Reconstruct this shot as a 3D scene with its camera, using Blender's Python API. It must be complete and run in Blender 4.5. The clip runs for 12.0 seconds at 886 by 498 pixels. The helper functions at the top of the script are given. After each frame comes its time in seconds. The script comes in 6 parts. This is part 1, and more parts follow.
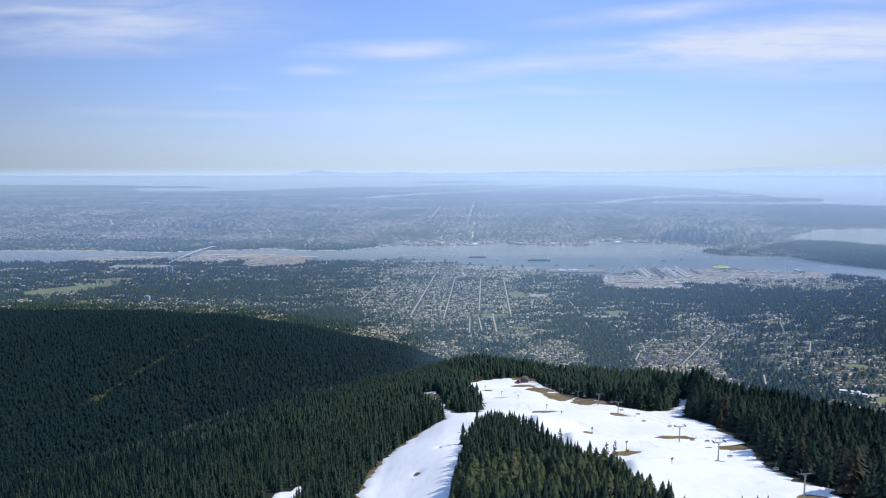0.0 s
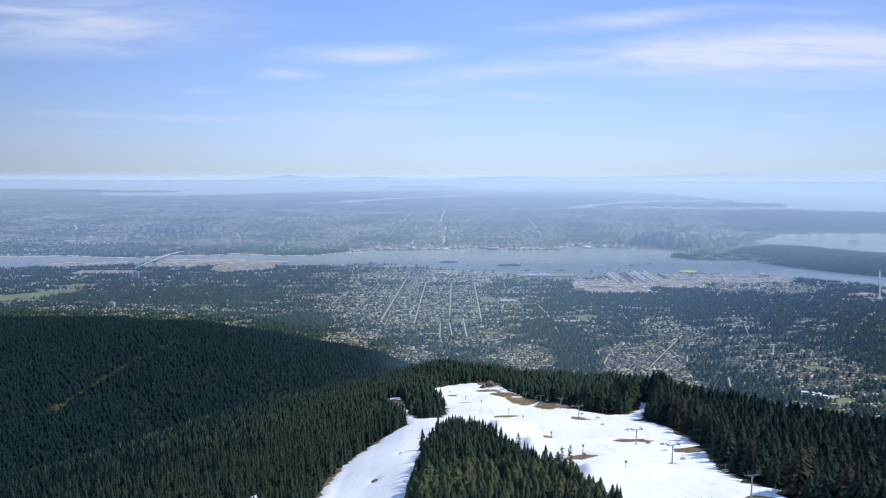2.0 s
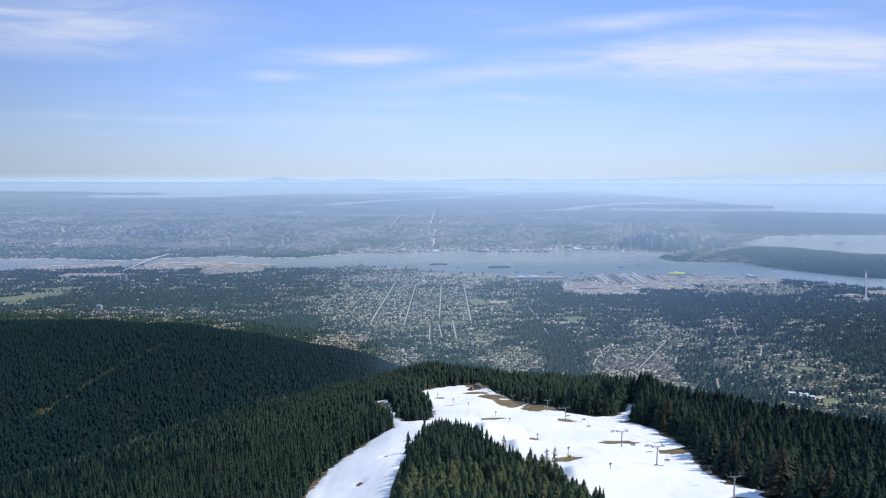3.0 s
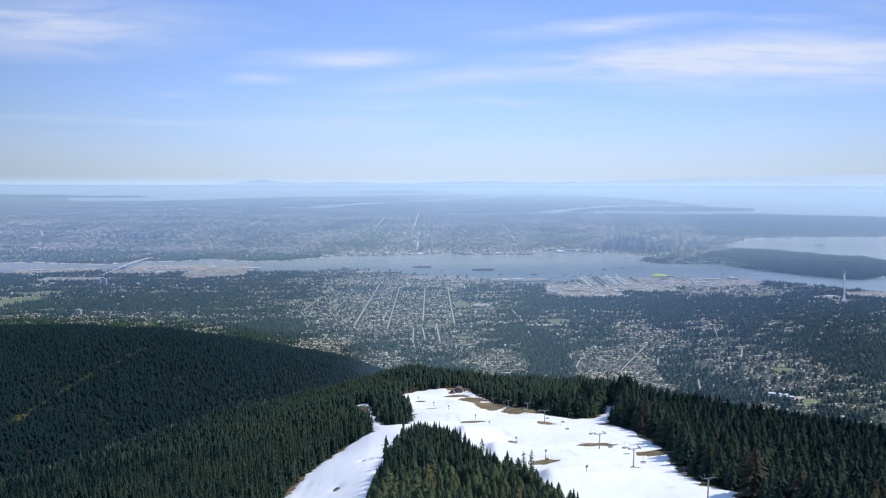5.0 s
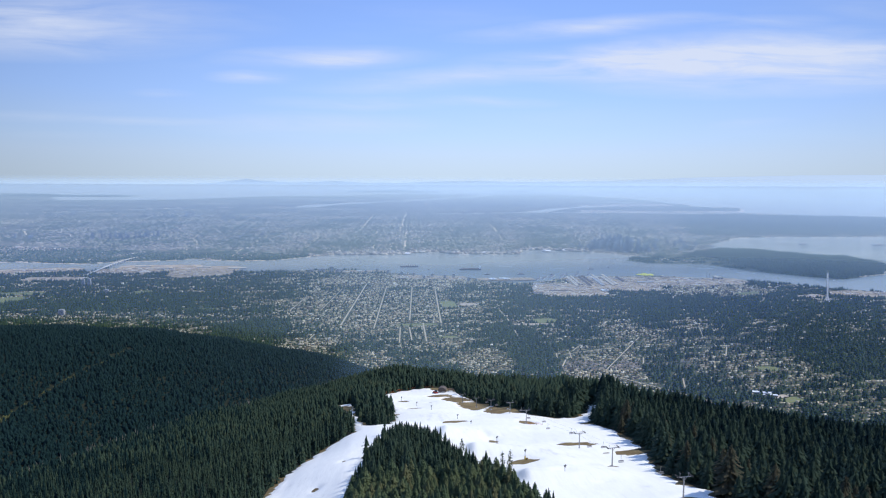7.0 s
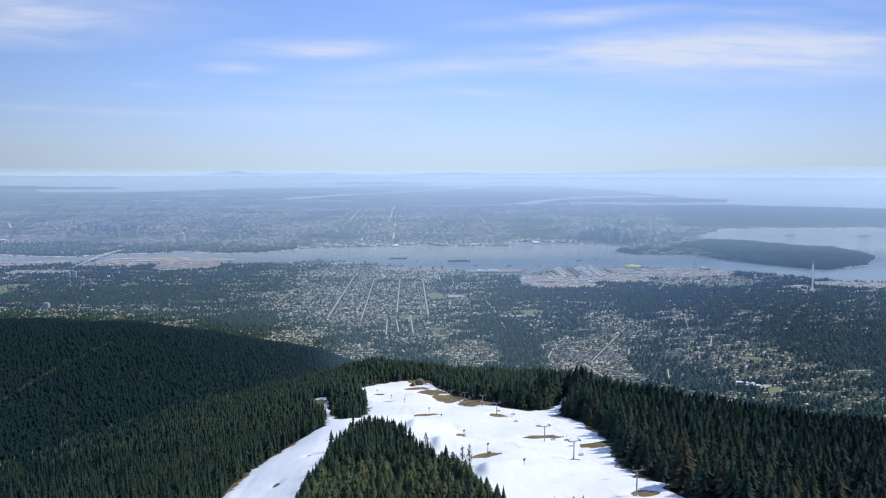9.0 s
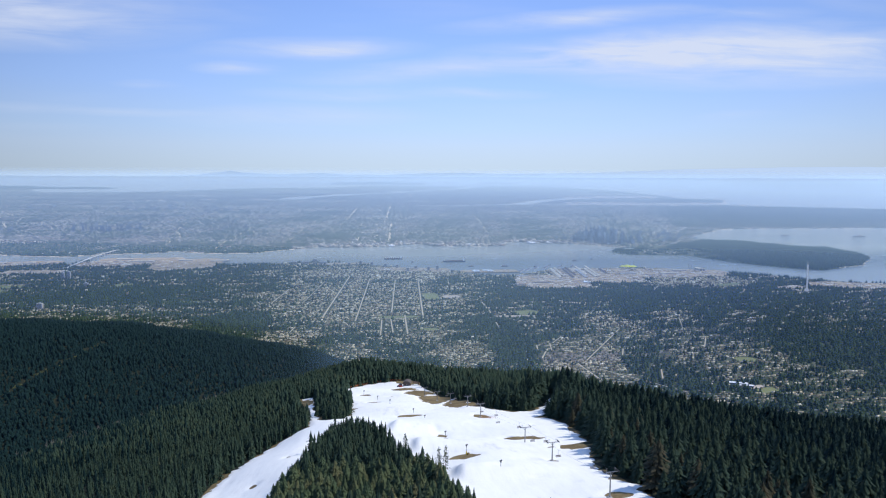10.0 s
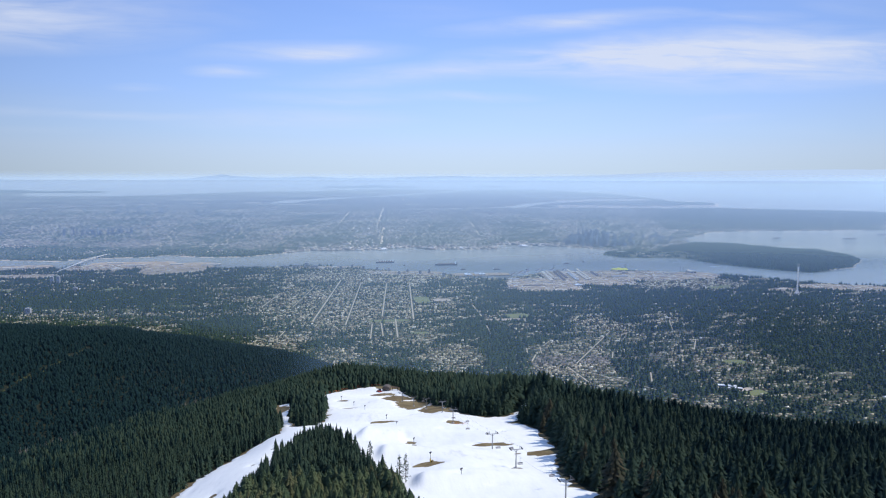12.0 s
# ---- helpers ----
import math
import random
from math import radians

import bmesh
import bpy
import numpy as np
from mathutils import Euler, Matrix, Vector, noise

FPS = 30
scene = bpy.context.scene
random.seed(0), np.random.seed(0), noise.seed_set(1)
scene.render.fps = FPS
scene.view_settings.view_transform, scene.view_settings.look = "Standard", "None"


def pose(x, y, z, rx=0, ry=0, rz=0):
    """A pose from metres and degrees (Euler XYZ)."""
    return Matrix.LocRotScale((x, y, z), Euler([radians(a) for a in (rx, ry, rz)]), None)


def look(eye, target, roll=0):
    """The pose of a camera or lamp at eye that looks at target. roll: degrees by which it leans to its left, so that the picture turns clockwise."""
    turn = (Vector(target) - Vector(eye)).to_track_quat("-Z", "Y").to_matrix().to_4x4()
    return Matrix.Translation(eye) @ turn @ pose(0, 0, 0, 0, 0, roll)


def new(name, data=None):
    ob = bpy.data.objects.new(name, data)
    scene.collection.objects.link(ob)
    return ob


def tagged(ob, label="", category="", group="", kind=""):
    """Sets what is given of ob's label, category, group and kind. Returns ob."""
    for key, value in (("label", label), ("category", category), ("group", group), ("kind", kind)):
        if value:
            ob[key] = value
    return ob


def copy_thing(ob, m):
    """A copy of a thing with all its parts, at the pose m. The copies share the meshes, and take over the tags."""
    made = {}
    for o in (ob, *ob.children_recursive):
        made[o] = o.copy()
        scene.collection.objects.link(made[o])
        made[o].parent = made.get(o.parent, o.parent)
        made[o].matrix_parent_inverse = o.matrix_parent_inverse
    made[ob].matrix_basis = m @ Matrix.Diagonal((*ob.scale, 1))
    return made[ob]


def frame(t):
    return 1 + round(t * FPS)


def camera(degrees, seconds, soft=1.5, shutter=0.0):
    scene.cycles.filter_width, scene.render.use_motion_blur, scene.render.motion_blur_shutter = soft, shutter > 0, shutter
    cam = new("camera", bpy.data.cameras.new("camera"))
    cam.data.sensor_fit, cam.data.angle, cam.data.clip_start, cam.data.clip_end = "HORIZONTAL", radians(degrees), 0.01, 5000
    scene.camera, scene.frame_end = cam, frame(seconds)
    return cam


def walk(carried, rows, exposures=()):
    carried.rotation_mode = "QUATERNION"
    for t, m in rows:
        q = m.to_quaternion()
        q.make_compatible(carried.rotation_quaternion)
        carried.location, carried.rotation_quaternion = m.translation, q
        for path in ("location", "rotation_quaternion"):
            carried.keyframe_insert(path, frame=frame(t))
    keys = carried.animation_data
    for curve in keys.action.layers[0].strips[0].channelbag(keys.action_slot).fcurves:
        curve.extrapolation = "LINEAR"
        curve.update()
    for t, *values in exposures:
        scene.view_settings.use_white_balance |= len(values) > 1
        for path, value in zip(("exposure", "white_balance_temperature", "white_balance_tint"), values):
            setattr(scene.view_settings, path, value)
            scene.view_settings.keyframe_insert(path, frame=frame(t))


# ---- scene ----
cam = camera(65.1, 12.0, soft=1.15)
PATH = [
    (0, (-0.152, -0.796, 439.093), (-0.152, 1.19, 438.856), 0.0),
    (0.5, (0.972, -0.886, 439.203), (0.996, 1.1, 438.97), 0.2),
    (1, (2.306, -1.028, 439.295), (2.351, 0.958, 439.065), 0.2),
    (1.5, (3.918, -1.023, 439.42), (3.982, 0.963, 439.193), 0.2),
    (2, (5.417, -1.01, 439.38), (5.497, 0.975, 439.157), 0.2),
    (2.5, (6.663, -0.912, 439.415), (6.757, 1.073, 439.196), 0.3),
    (3, (7.471, -0.688, 439.47), (7.579, 1.297, 439.253), 0.2),
    (5, (10.305, -0.300, 439.599), (10.458, 1.683, 439.39), 0.2),
    (5.5, (10.875, -0.270, 439.738), (11.038, 1.712, 439.531), 0.2),
    (6, (11.424, -0.250, 439.79), (11.596, 1.732, 439.582), 0.2),
    (6.5, (12.451, -0.240, 439.687), (12.631, 1.741, 439.478), 0.2),
    (7, (13.493, -0.260, 439.713), (13.681, 1.720, 439.503), 0.3),
    (7.5, (15.045, -0.300, 440.121), (15.241, 1.678, 439.906), 0.2),
    (9.5, (28.183, 0.100, 440.44), (28.402, 2.074, 440.204), 0.3),
    (10, (31.631, 0.278, 440.408), (31.854, 2.252, 440.175), 0.3),
    (10.5, (34.921, 0.964, 440.446), (35.148, 2.937, 440.215), 0.3),
    (11, (38.096, 1.469, 440.412), (38.326, 3.443, 440.186), 0.3),
    (11.5, (40.738, 1.818, 440.772), (40.972, 3.792, 440.549), 0.2),
    (12, (43.672, 1.307, 441.07), (43.911, 3.28, 440.846), 0.2),
]
walk(cam, [(t, look(eye, target, roll)) for t, eye, target, roll in PATH], ((0, -0.02), (2.5, 0.0), (5.5, -0.01), (7.5, -0.05), (12, -0.07)))

# ---- world, sun ----
SUN_AZ, SUN_EL = radians(91), radians(47)      # compass way to the sun, clockwise from ahead (+y), and its height
world = bpy.data.worlds.new("sky")
scene.world = world
world.use_nodes = True


def link(tree, a, b):
    tree.links.new(a, b)


def node(tree, kind, **values):
    n = tree.nodes.new(kind)
    for key, value in values.items():
        n.inputs[key].default_value = value
    return n


def math_node(tree, op, a, b=None, clamp=False):
    n = tree.nodes.new("ShaderNodeMath")
    n.operation, n.use_clamp = op, clamp
    for i, v in enumerate((a, b)):
        if v is None:
            continue
        if isinstance(v, (int, float)):
            n.inputs[i].default_value = v
        else:
            tree.links.new(v, n.inputs[i])
    return n.outputs[0]


def mix_colour(tree, fac, a, b, blend="MIX"):
    n = tree.nodes.new("ShaderNodeMix")
    n.data_type, n.blend_type = "RGBA", blend
    for socket, v in ((n.inputs[0], fac), (n.inputs[6], a), (n.inputs[7], b)):
        if isinstance(v, (int, float)):
            socket.default_value = v
        elif isinstance(v, tuple):
            socket.default_value = (*v, 1)
        else:
            tree.links.new(v, socket)
    return n.outputs[2]


def build_sky():
    t = world.node_tree
    t.nodes.clear()
    out = t.nodes.new("ShaderNodeOutputWorld")
    back = node(t, "ShaderNodeBackground", Strength=SKY_STRENGTH)
    sky = node(t, "ShaderNodeTexSky")
    sky.sky_type, sky.sun_disc, sky.sun_elevation, sky.sun_rotation = "NISHITA", False, SUN_EL, SUN_AZ
    sky.altitude, sky.air_density, sky.dust_density, sky.ozone_density = 400, 1.0, 1.2, 2.0
    co = t.nodes.new("ShaderNodeTexCoord")
    sep = t.nodes.new("ShaderNodeSeparateXYZ")
    link(t, co.outputs["Generated"], sep.inputs[0])
    x, y, z = sep.outputs
    # pale summer haze low in the sky, clear blue above
    low = t.nodes.new("ShaderNodeValToRGB")
    ramp = low.color_ramp
    ramp.elements[0].position, ramp.elements[0].color = 0.0, (0.595, 0.745, 0.93, 1)
    ramp.elements[1].position, ramp.elements[1].color = 1.0, (0.24, 0.40, 0.86, 1)
    for pos, col in ((0.012, (0.595, 0.75, 0.96, 1)), (0.03, (0.585, 0.755, 1.02, 1)), (0.055, (0.53, 0.74, 1.10, 1)), (0.11, (0.42, 0.655, 1.18, 1)), (0.18, (0.32, 0.535, 1.08, 1)), (0.25, (0.26, 0.45, 1.0, 1)), (0.45, (0.24, 0.42, 0.95, 1))):
        e = ramp.elements.new(pos)
        e.color = col
    link(t, z, low.inputs[0])
    tone = t.nodes.new("ShaderNodeVectorMath")
    tone.operation = "SCALE"
    # clearest ahead over the sea, duller to both sides
    aside = math_node(t, "SUBTRACT", x, 0.16)
    dull = math_node(t, "MAXIMUM", math_node(t, "SUBTRACT", 1.05, math_node(t, "MULTIPLY", math_node(t, "MULTIPLY", aside, aside), 0.85)), 0.6)
    link(t, math_node(t, "MULTIPLY", dull, SKY_TONE), tone.inputs["Scale"])
    link(t, low.outputs[0], tone.inputs[0])
    base = mix_colour(t, 0.94, sky.outputs[0], tone.outputs[0])
    # cirrus: long thin banks, by bearing (x / y) and height (z / y) over the sea
    yy = math_node(t, "MAXIMUM", y, 0.05)
    flat = t.nodes.new("ShaderNodeCombineXYZ")
    link(t, math_node(t, "DIVIDE", x, yy), flat.inputs[0])
    link(t, math_node(t, "DIVIDE", z, yy), flat.inputs[1])
    warp = node(t, "ShaderNodeTexNoise", Scale=3.0, Detail=4.0, Roughness=0.6)
    link(t, flat.outputs[0], warp.inputs["Vector"])
    shift = t.nodes.new("ShaderNodeMapping")
    shift.inputs["Location"].default_value = (-0.06, -0.009, 0)
    shift.inputs["Scale"].default_value = (0.12, 0.018, 0)
    link(t, warp.outputs["Color"], shift.inputs[0])
    bent = t.nodes.new("ShaderNodeVectorMath")
    link(t, flat.outputs[0], bent.inputs[0])
    link(t, shift.outputs[0], bent.inputs[1])
    cover = None
    for cx, cy, la, lb, turn, much in CLOUDS:
        m = t.nodes.new("ShaderNodeMapping")
        m.vector_type = "TEXTURE"
        m.inputs["Location"].default_value = (cx, cy, 0)
        m.inputs["Rotation"].default_value = (0, 0, radians(turn))
        m.inputs["Scale"].default_value = (1.4 * la, 1.5 * lb, 1)
        link(t, bent.outputs[0], m.inputs[0])
        ln = t.nodes.new("ShaderNodeVectorMath")
        ln.operation = "LENGTH"
        link(t, m.outputs[0], ln.inputs[0])
        one = math_node(t, "MULTIPLY", math_node(t, "SUBTRACT", 1.0, ln.outputs["Value"], True), much * 1.7)
        cover = one if cover is None else math_node(t, "ADD", cover, one)
    wisps = t.nodes.new("ShaderNodeMapping")
    wisps.inputs["Rotation"].default_value = (0, 0, radians(-3))
    wisps.inputs["Scale"].default_value = (1.0, 8.0, 1)
    link(t, bent.outputs[0], wisps.inputs[0])
    fine = node(t, "ShaderNodeTexNoise", Scale=5.0, Detail=8.0, Roughness=0.6, Distortion=0.4)
    link(t, wisps.outputs[0], fine.inputs["Vector"])
    wide = node(t, "ShaderNodeTexNoise", Scale=1.6, Detail=3.0, Roughness=0.5)
    link(t, wisps.outputs[0], wide.inputs["Vector"])
    streak = math_node(t, "MULTIPLY", math_node(t, "SUBTRACT", fine.outputs[0], 0.24, True), 2.2, True)
    thin = math_node(t, "MULTIPLY", math_node(t, "SUBTRACT", wide.outputs[0], 0.50, True), 1.0, True)
    veil = math_node(t, "ADD", math_node(t, "MULTIPLY", cover, streak), math_node(t, "MULTIPLY", thin, streak), True)
    fade = math_node(t, "MULTIPLY", math_node(t, "SUBTRACT", z, 0.02, True), 14.0, True)
    ahead = math_node(t, "MULTIPLY", math_node(t, "SUBTRACT", y, 0.2, True), 4.0, True)
    veil = math_node(t, "MULTIPLY", math_node(t, "MULTIPLY", math_node(t, "MULTIPLY", veil, fade), ahead), 0.85, True)
    white = tuple(SKY_TONE * c for c in (0.74, 0.80, 0.95))
    link(t, mix_colour(t, veil, base, white), back.inputs[0])
    link(t, back.outputs[0], out.inputs[0])


SKY_STRENGTH = 0.10
SKY_TONE = 10.0
CLOUDS = ((0.596, 0.1700, 0.30, 0.038, 2, 0.95), (0.357, 0.1676, 0.20, 0.0200, 3, 0.65), (0.301, 0.2133, 0.16, 0.0110, 5.5, 0.6), (0.566, 0.2284, 0.086, 0.0072, 3, 0.3), (-0.064, 0.1636, 0.12, 0.0128, 2, 0.45), (-0.055, 0.1615, 0.064, 0.0098, 3, 0.5),
          (-0.166, 0.1335, 0.045, 0.0072, 0, 0.45), (-0.470, 0.2116, 0.26, 0.0270, -1, 0.55), (-0.450, 0.1765, 0.20, 0.0200, 1, 0.45), (-0.305, 0.0725, 0.08, 0.0050, 0, 0.4), (-0.089, 0.0699, 0.14, 0.0140, 1, 0.45), (0.094, 0.1381, 0.16, 0.0124, 5, 0.45),
          (-0.281, 0.1120, 0.04, 0.0050, 0, 0.25), (-0.026, 0.1012, 0.105, 0.0082, 0, 0.3), (0.159, 0.1058, 0.085, 0.0068, 0, 0.3), (0.561, 0.0793, 0.055, 0.0060, 3, 0.25), (-0.419, 0.0523, 0.065, 0.0050, 0, 0.25), (-0.477, 0.0770, 0.085, 0.0064, 0, 0.25))
build_sky()

lamp = bpy.data.lights.new("sun", "SUN")
lamp.energy, lamp.angle, lamp.color = 3.6, radians(0.53), (1.0, 0.955, 0.88)
sun = new("sun", lamp)
sun.matrix_world = look((0, 0, 900), (-math.sin(SUN_AZ) * math.cos(SUN_EL), -math.cos(SUN_AZ) * math.cos(SUN_EL), 900 - math.sin(SUN_EL)))


# ---- materials ----
def material(name, roughness=0.9, specular=0.2, metallic=0.0):
    m = bpy.data.materials.new(name)
    m.use_nodes = True
    b = m.node_tree.nodes["Principled BSDF"]
    b.inputs["Roughness"].default_value, b.inputs["Metallic"].default_value = roughness, metallic
    b.inputs["Specular IOR Level"].default_value = specular
    return m, m.node_tree, b


def ramp_node(t, fac, stops, hard=False):
    r = t.nodes.new("ShaderNodeValToRGB")
    if hard:
        r.color_ramp.interpolation = "CONSTANT"
    for i, (pos, col) in enumerate(stops):
        e = r.color_ramp.elements[i] if i < 2 else r.color_ramp.elements.new(pos)
        e.position, e.color = pos, (*col, 1)
    link(t, fac, r.inputs[0])
    return r.outputs[0]


def noise_node(t, vector, scale, detail=4.0, rough=0.55):
    n = node(t, "ShaderNodeTexNoise", Scale=scale, Detail=detail, Roughness=rough)
    if vector is not None:
        link(t, vector, n.inputs["Vector"])
    return n.outputs[0]


def bump(t, b, height, strength, distance):
    n = node(t, "ShaderNodeBump", Strength=strength, Distance=distance)
    link(t, height, n.inputs["Height"])
    link(t, n.outputs[0], b.inputs["Normal"])


def mottled(name, stops, scale, fine, roughness=0.9, specular=0.2, metallic=0.0, relief=0.0, depth=0.1, space="Object"):
    """A surface whose colour varies at two scales."""
    m, t, b = material(name, roughness, specular, metallic)
    co = t.nodes.new("ShaderNodeTexCoord").outputs[space]
    a, c = noise_node(t, co, scale, 5.0), noise_node(t, co, fine, 4.0)
    v = math_node(t, "ADD", math_node(t, "MULTIPLY", a, 0.6), math_node(t, "MULTIPLY", c, 0.4))
    link(t, ramp_node(t, v, stops), b.inputs["Base Color"])
    if relief:
        bump(t, b, c, relief, depth)
    return m


def leafy(t, b, colour):
    """Needles and leaves let part of the light through."""
    thin, mix = t.nodes.new("ShaderNodeBsdfTranslucent"), t.nodes.new("ShaderNodeMixShader")
    mix.inputs[0].default_value = 0.06
    link(t, colour, b.inputs["Base Color"])
    link(t, colour, thin.inputs[0])
    link(t, b.outputs[0], mix.inputs[1])
    link(t, thin.outputs[0], mix.inputs[2])
    link(t, mix.outputs[0], t.nodes["Material Output"].inputs[0])


def ruffle(t, b, co, scale, distance):
    """Needles and sprays too fine to build: they break up the light on a bough."""
    n = noise_node(t, co, scale, 3.0, 0.65)
    bump(t, b, n, 1.0, distance)
    return n


def islands(name, stops, scale=0.02, roughness=0.9, specular=0.15, spread=0.25, hard=False, leaf=False):
    """For joined pieces: each piece takes its own tone, with broad patches over all."""
    m, t, b = material(name, roughness, specular)
    g = t.nodes.new("ShaderNodeNewGeometry")
    co = t.nodes.new("ShaderNodeTexCoord").outputs["Object"]
    broad = noise_node(t, co, scale, 3.0)
    v = math_node(t, "ADD", math_node(t, "MULTIPLY", g.outputs["Random Per Island"], 1 - spread), math_node(t, "MULTIPLY", broad, spread))
    if leaf:
        fine = ruffle(t, b, co, 0.9, 0.3)
        v = math_node(t, "ADD", math_node(t, "MULTIPLY", v, 0.72), math_node(t, "MULTIPLY", math_node(t, "SUBTRACT", fine, 0.22), 0.5))
        leafy(t, b, ramp_node(t, v, stops))
    else:
        link(t, ramp_node(t, v, stops, hard), b.inputs["Base Color"])
    return m


def lone(name, stops, fine, roughness=0.9, leaf=False):
    """For copied things: each takes its own tone."""
    m, t, b = material(name, roughness, 0.15)
    info = t.nodes.new("ShaderNodeObjectInfo")
    co = t.nodes.new("ShaderNodeTexCoord").outputs["Object"]
    n = ruffle(t, b, co, fine, 0.05) if leaf else noise_node(t, co, fine, 3.0)
    v = math_node(t, "ADD", math_node(t, "MULTIPLY", info.outputs["Random"], 0.6), math_node(t, "MULTIPLY", n, 0.4))
    if leaf:
        leafy(t, b, ramp_node(t, v, stops))
    else:
        link(t, ramp_node(t, v, stops), b.inputs["Base Color"])
    return m


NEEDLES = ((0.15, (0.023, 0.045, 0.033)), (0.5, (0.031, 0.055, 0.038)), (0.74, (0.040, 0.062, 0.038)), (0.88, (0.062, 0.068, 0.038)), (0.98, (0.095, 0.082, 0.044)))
# brighter than NEEDLES: the light on the stand is put into the colour
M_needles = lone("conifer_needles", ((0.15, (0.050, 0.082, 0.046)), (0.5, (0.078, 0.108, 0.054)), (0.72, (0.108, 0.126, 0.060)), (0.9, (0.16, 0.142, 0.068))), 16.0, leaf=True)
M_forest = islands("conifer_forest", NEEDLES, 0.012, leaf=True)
# brown of sunlit boughs put into the needle colour
M_brownlit = islands("brown_lit_needles", ((0.1, (0.038, 0.048, 0.030)), (0.6, (0.066, 0.062, 0.038)), (0.95, (0.095, 0.078, 0.046))), 0.05, leaf=True)
# teal of the haze before the hill put into the needle colour
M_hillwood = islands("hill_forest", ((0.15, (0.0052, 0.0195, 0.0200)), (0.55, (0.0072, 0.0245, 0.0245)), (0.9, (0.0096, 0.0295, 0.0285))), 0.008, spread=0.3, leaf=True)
M_citytree = islands("town_trees", ((0.1, (0.015, 0.033, 0.022)), (0.55, (0.029, 0.055, 0.029)), (0.78, (0.060, 0.092, 0.036)), (0.93, (0.13, 0.165, 0.055))), 0.006, leaf=True)
M_bark = mottled("bark", ((0.3, (0.05, 0.038, 0.028)), (0.7, (0.14, 0.115, 0.09))), 2.0, 12.0, relief=0.4)
M_deadwood = mottled("grey_dead_wood", ((0.3, (0.16, 0.14, 0.12)), (0.7, (0.32, 0.29, 0.25))), 0.6, 5.0)
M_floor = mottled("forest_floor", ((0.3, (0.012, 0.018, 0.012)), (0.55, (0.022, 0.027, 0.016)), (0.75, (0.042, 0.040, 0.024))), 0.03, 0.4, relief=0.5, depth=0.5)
M_dirt = mottled("dry_grass_and_soil", ((0.3, (0.085, 0.055, 0.030)), (0.5, (0.19, 0.14, 0.065)), (0.7, (0.30, 0.235, 0.115))), 0.10, 0.9, relief=0.6, depth=0.3)
M_steel = mottled("galvanised_steel", ((0.3, (0.20, 0.20, 0.20)), (0.7, (0.36, 0.36, 0.36))), 0.8, 6.0, 0.5, 0.5, 0.6)
M_dark = mottled("dark_rubber_and_iron", ((0.3, (0.03, 0.03, 0.033)), (0.7, (0.07, 0.07, 0.07))), 1.0, 9.0, 0.6)
M_orange = mottled("orange_netting", ((0.3, (0.55, 0.12, 0.03)), (0.7, (0.75, 0.20, 0.06))), 0.8, 6.0)
M_yellow = mottled("yellow_padding", ((0.3, (0.60, 0.42, 0.05)), (0.7, (0.75, 0.55, 0.10))), 1.0, 6.0)
M_brownwood = mottled("stained_timber", ((0.3, (0.07, 0.045, 0.03)), (0.7, (0.16, 0.11, 0.075))), 0.6, 5.0)
M_roofgrey = mottled("grey_roof_sheet", ((0.3, (0.15, 0.14, 0.14)), (0.7, (0.28, 0.26, 0.25))), 0.4, 4.0)
M_beigeroof = mottled("beige_roof_sheet", ((0.3, (0.52, 0.42, 0.29)), (0.7, (0.74, 0.63, 0.46))), 0.06, 0.5)
M_glass = mottled("dark_window_glass", ((0.3, (0.02, 0.025, 0.03)), (0.7, (0.04, 0.05, 0.06))), 0.4, 3.0, 0.15, 0.5)
M_road = mottled("pale_worn_road", ((0.3, (0.34, 0.28, 0.19)), (0.7, (0.55, 0.47, 0.33))), 0.02, 0.15)
M_sand = mottled("sand_and_gravel", ((0.3, (0.25, 0.20, 0.14)), (0.5, (0.40, 0.33, 0.24)), (0.7, (0.54, 0.46, 0.35))), 0.012, 0.08)
M_grass = mottled("mown_grass", ((0.3, (0.12, 0.14, 0.055)), (0.7, (0.23, 0.235, 0.095))), 0.01, 0.1)
M_yard = mottled("dockside_gravel", ((0.3, (0.22, 0.165, 0.10)), (0.5, (0.37, 0.285, 0.18)), (0.7, (0.56, 0.45, 0.30))), 0.02, 0.12)
M_sulphur = mottled("sulphur", ((0.3, (0.55, 0.50, 0.05)), (0.7, (0.80, 0.75, 0.12))), 0.05, 0.4)
M_hull = mottled("dark_ship_hull", ((0.3, (0.025, 0.03, 0.04)), (0.7, (0.06, 0.06, 0.07))), 0.05, 0.6, 0.6)
M_white = mottled("white_paint", ((0.3, (0.62, 0.62, 0.60)), (0.7, (0.80, 0.80, 0.78))), 0.1, 1.0, 0.5)
M_concrete = mottled("pale_concrete", ((0.3, (0.34, 0.33, 0.31)), (0.7, (0.50, 0.49, 0.46))), 0.05, 0.5)
M_bridge = mottled("pale_bridge_paint", ((0.3, (0.28, 0.265, 0.23)), (0.7, (0.41, 0.385, 0.335))), 0.05, 0.5)
M_paledeck = mottled("pale_bridge_deck", ((0.3, (0.48, 0.46, 0.42)), (0.7, (0.62, 0.60, 0.55))), 0.05, 0.5)
M_tower = lone("tower_facade", ((0.1, (0.04, 0.055, 0.075)), (0.45, (0.11, 0.14, 0.165)), (0.75, (0.25, 0.28, 0.30)), (0.95, (0.52, 0.53, 0.52))), 0.1, 0.5)
M_farhill = mottled("far_woods", ((0.3, (0.03, 0.045, 0.03)), (0.7, (0.07, 0.09, 0.06))), 0.004, 0.02)
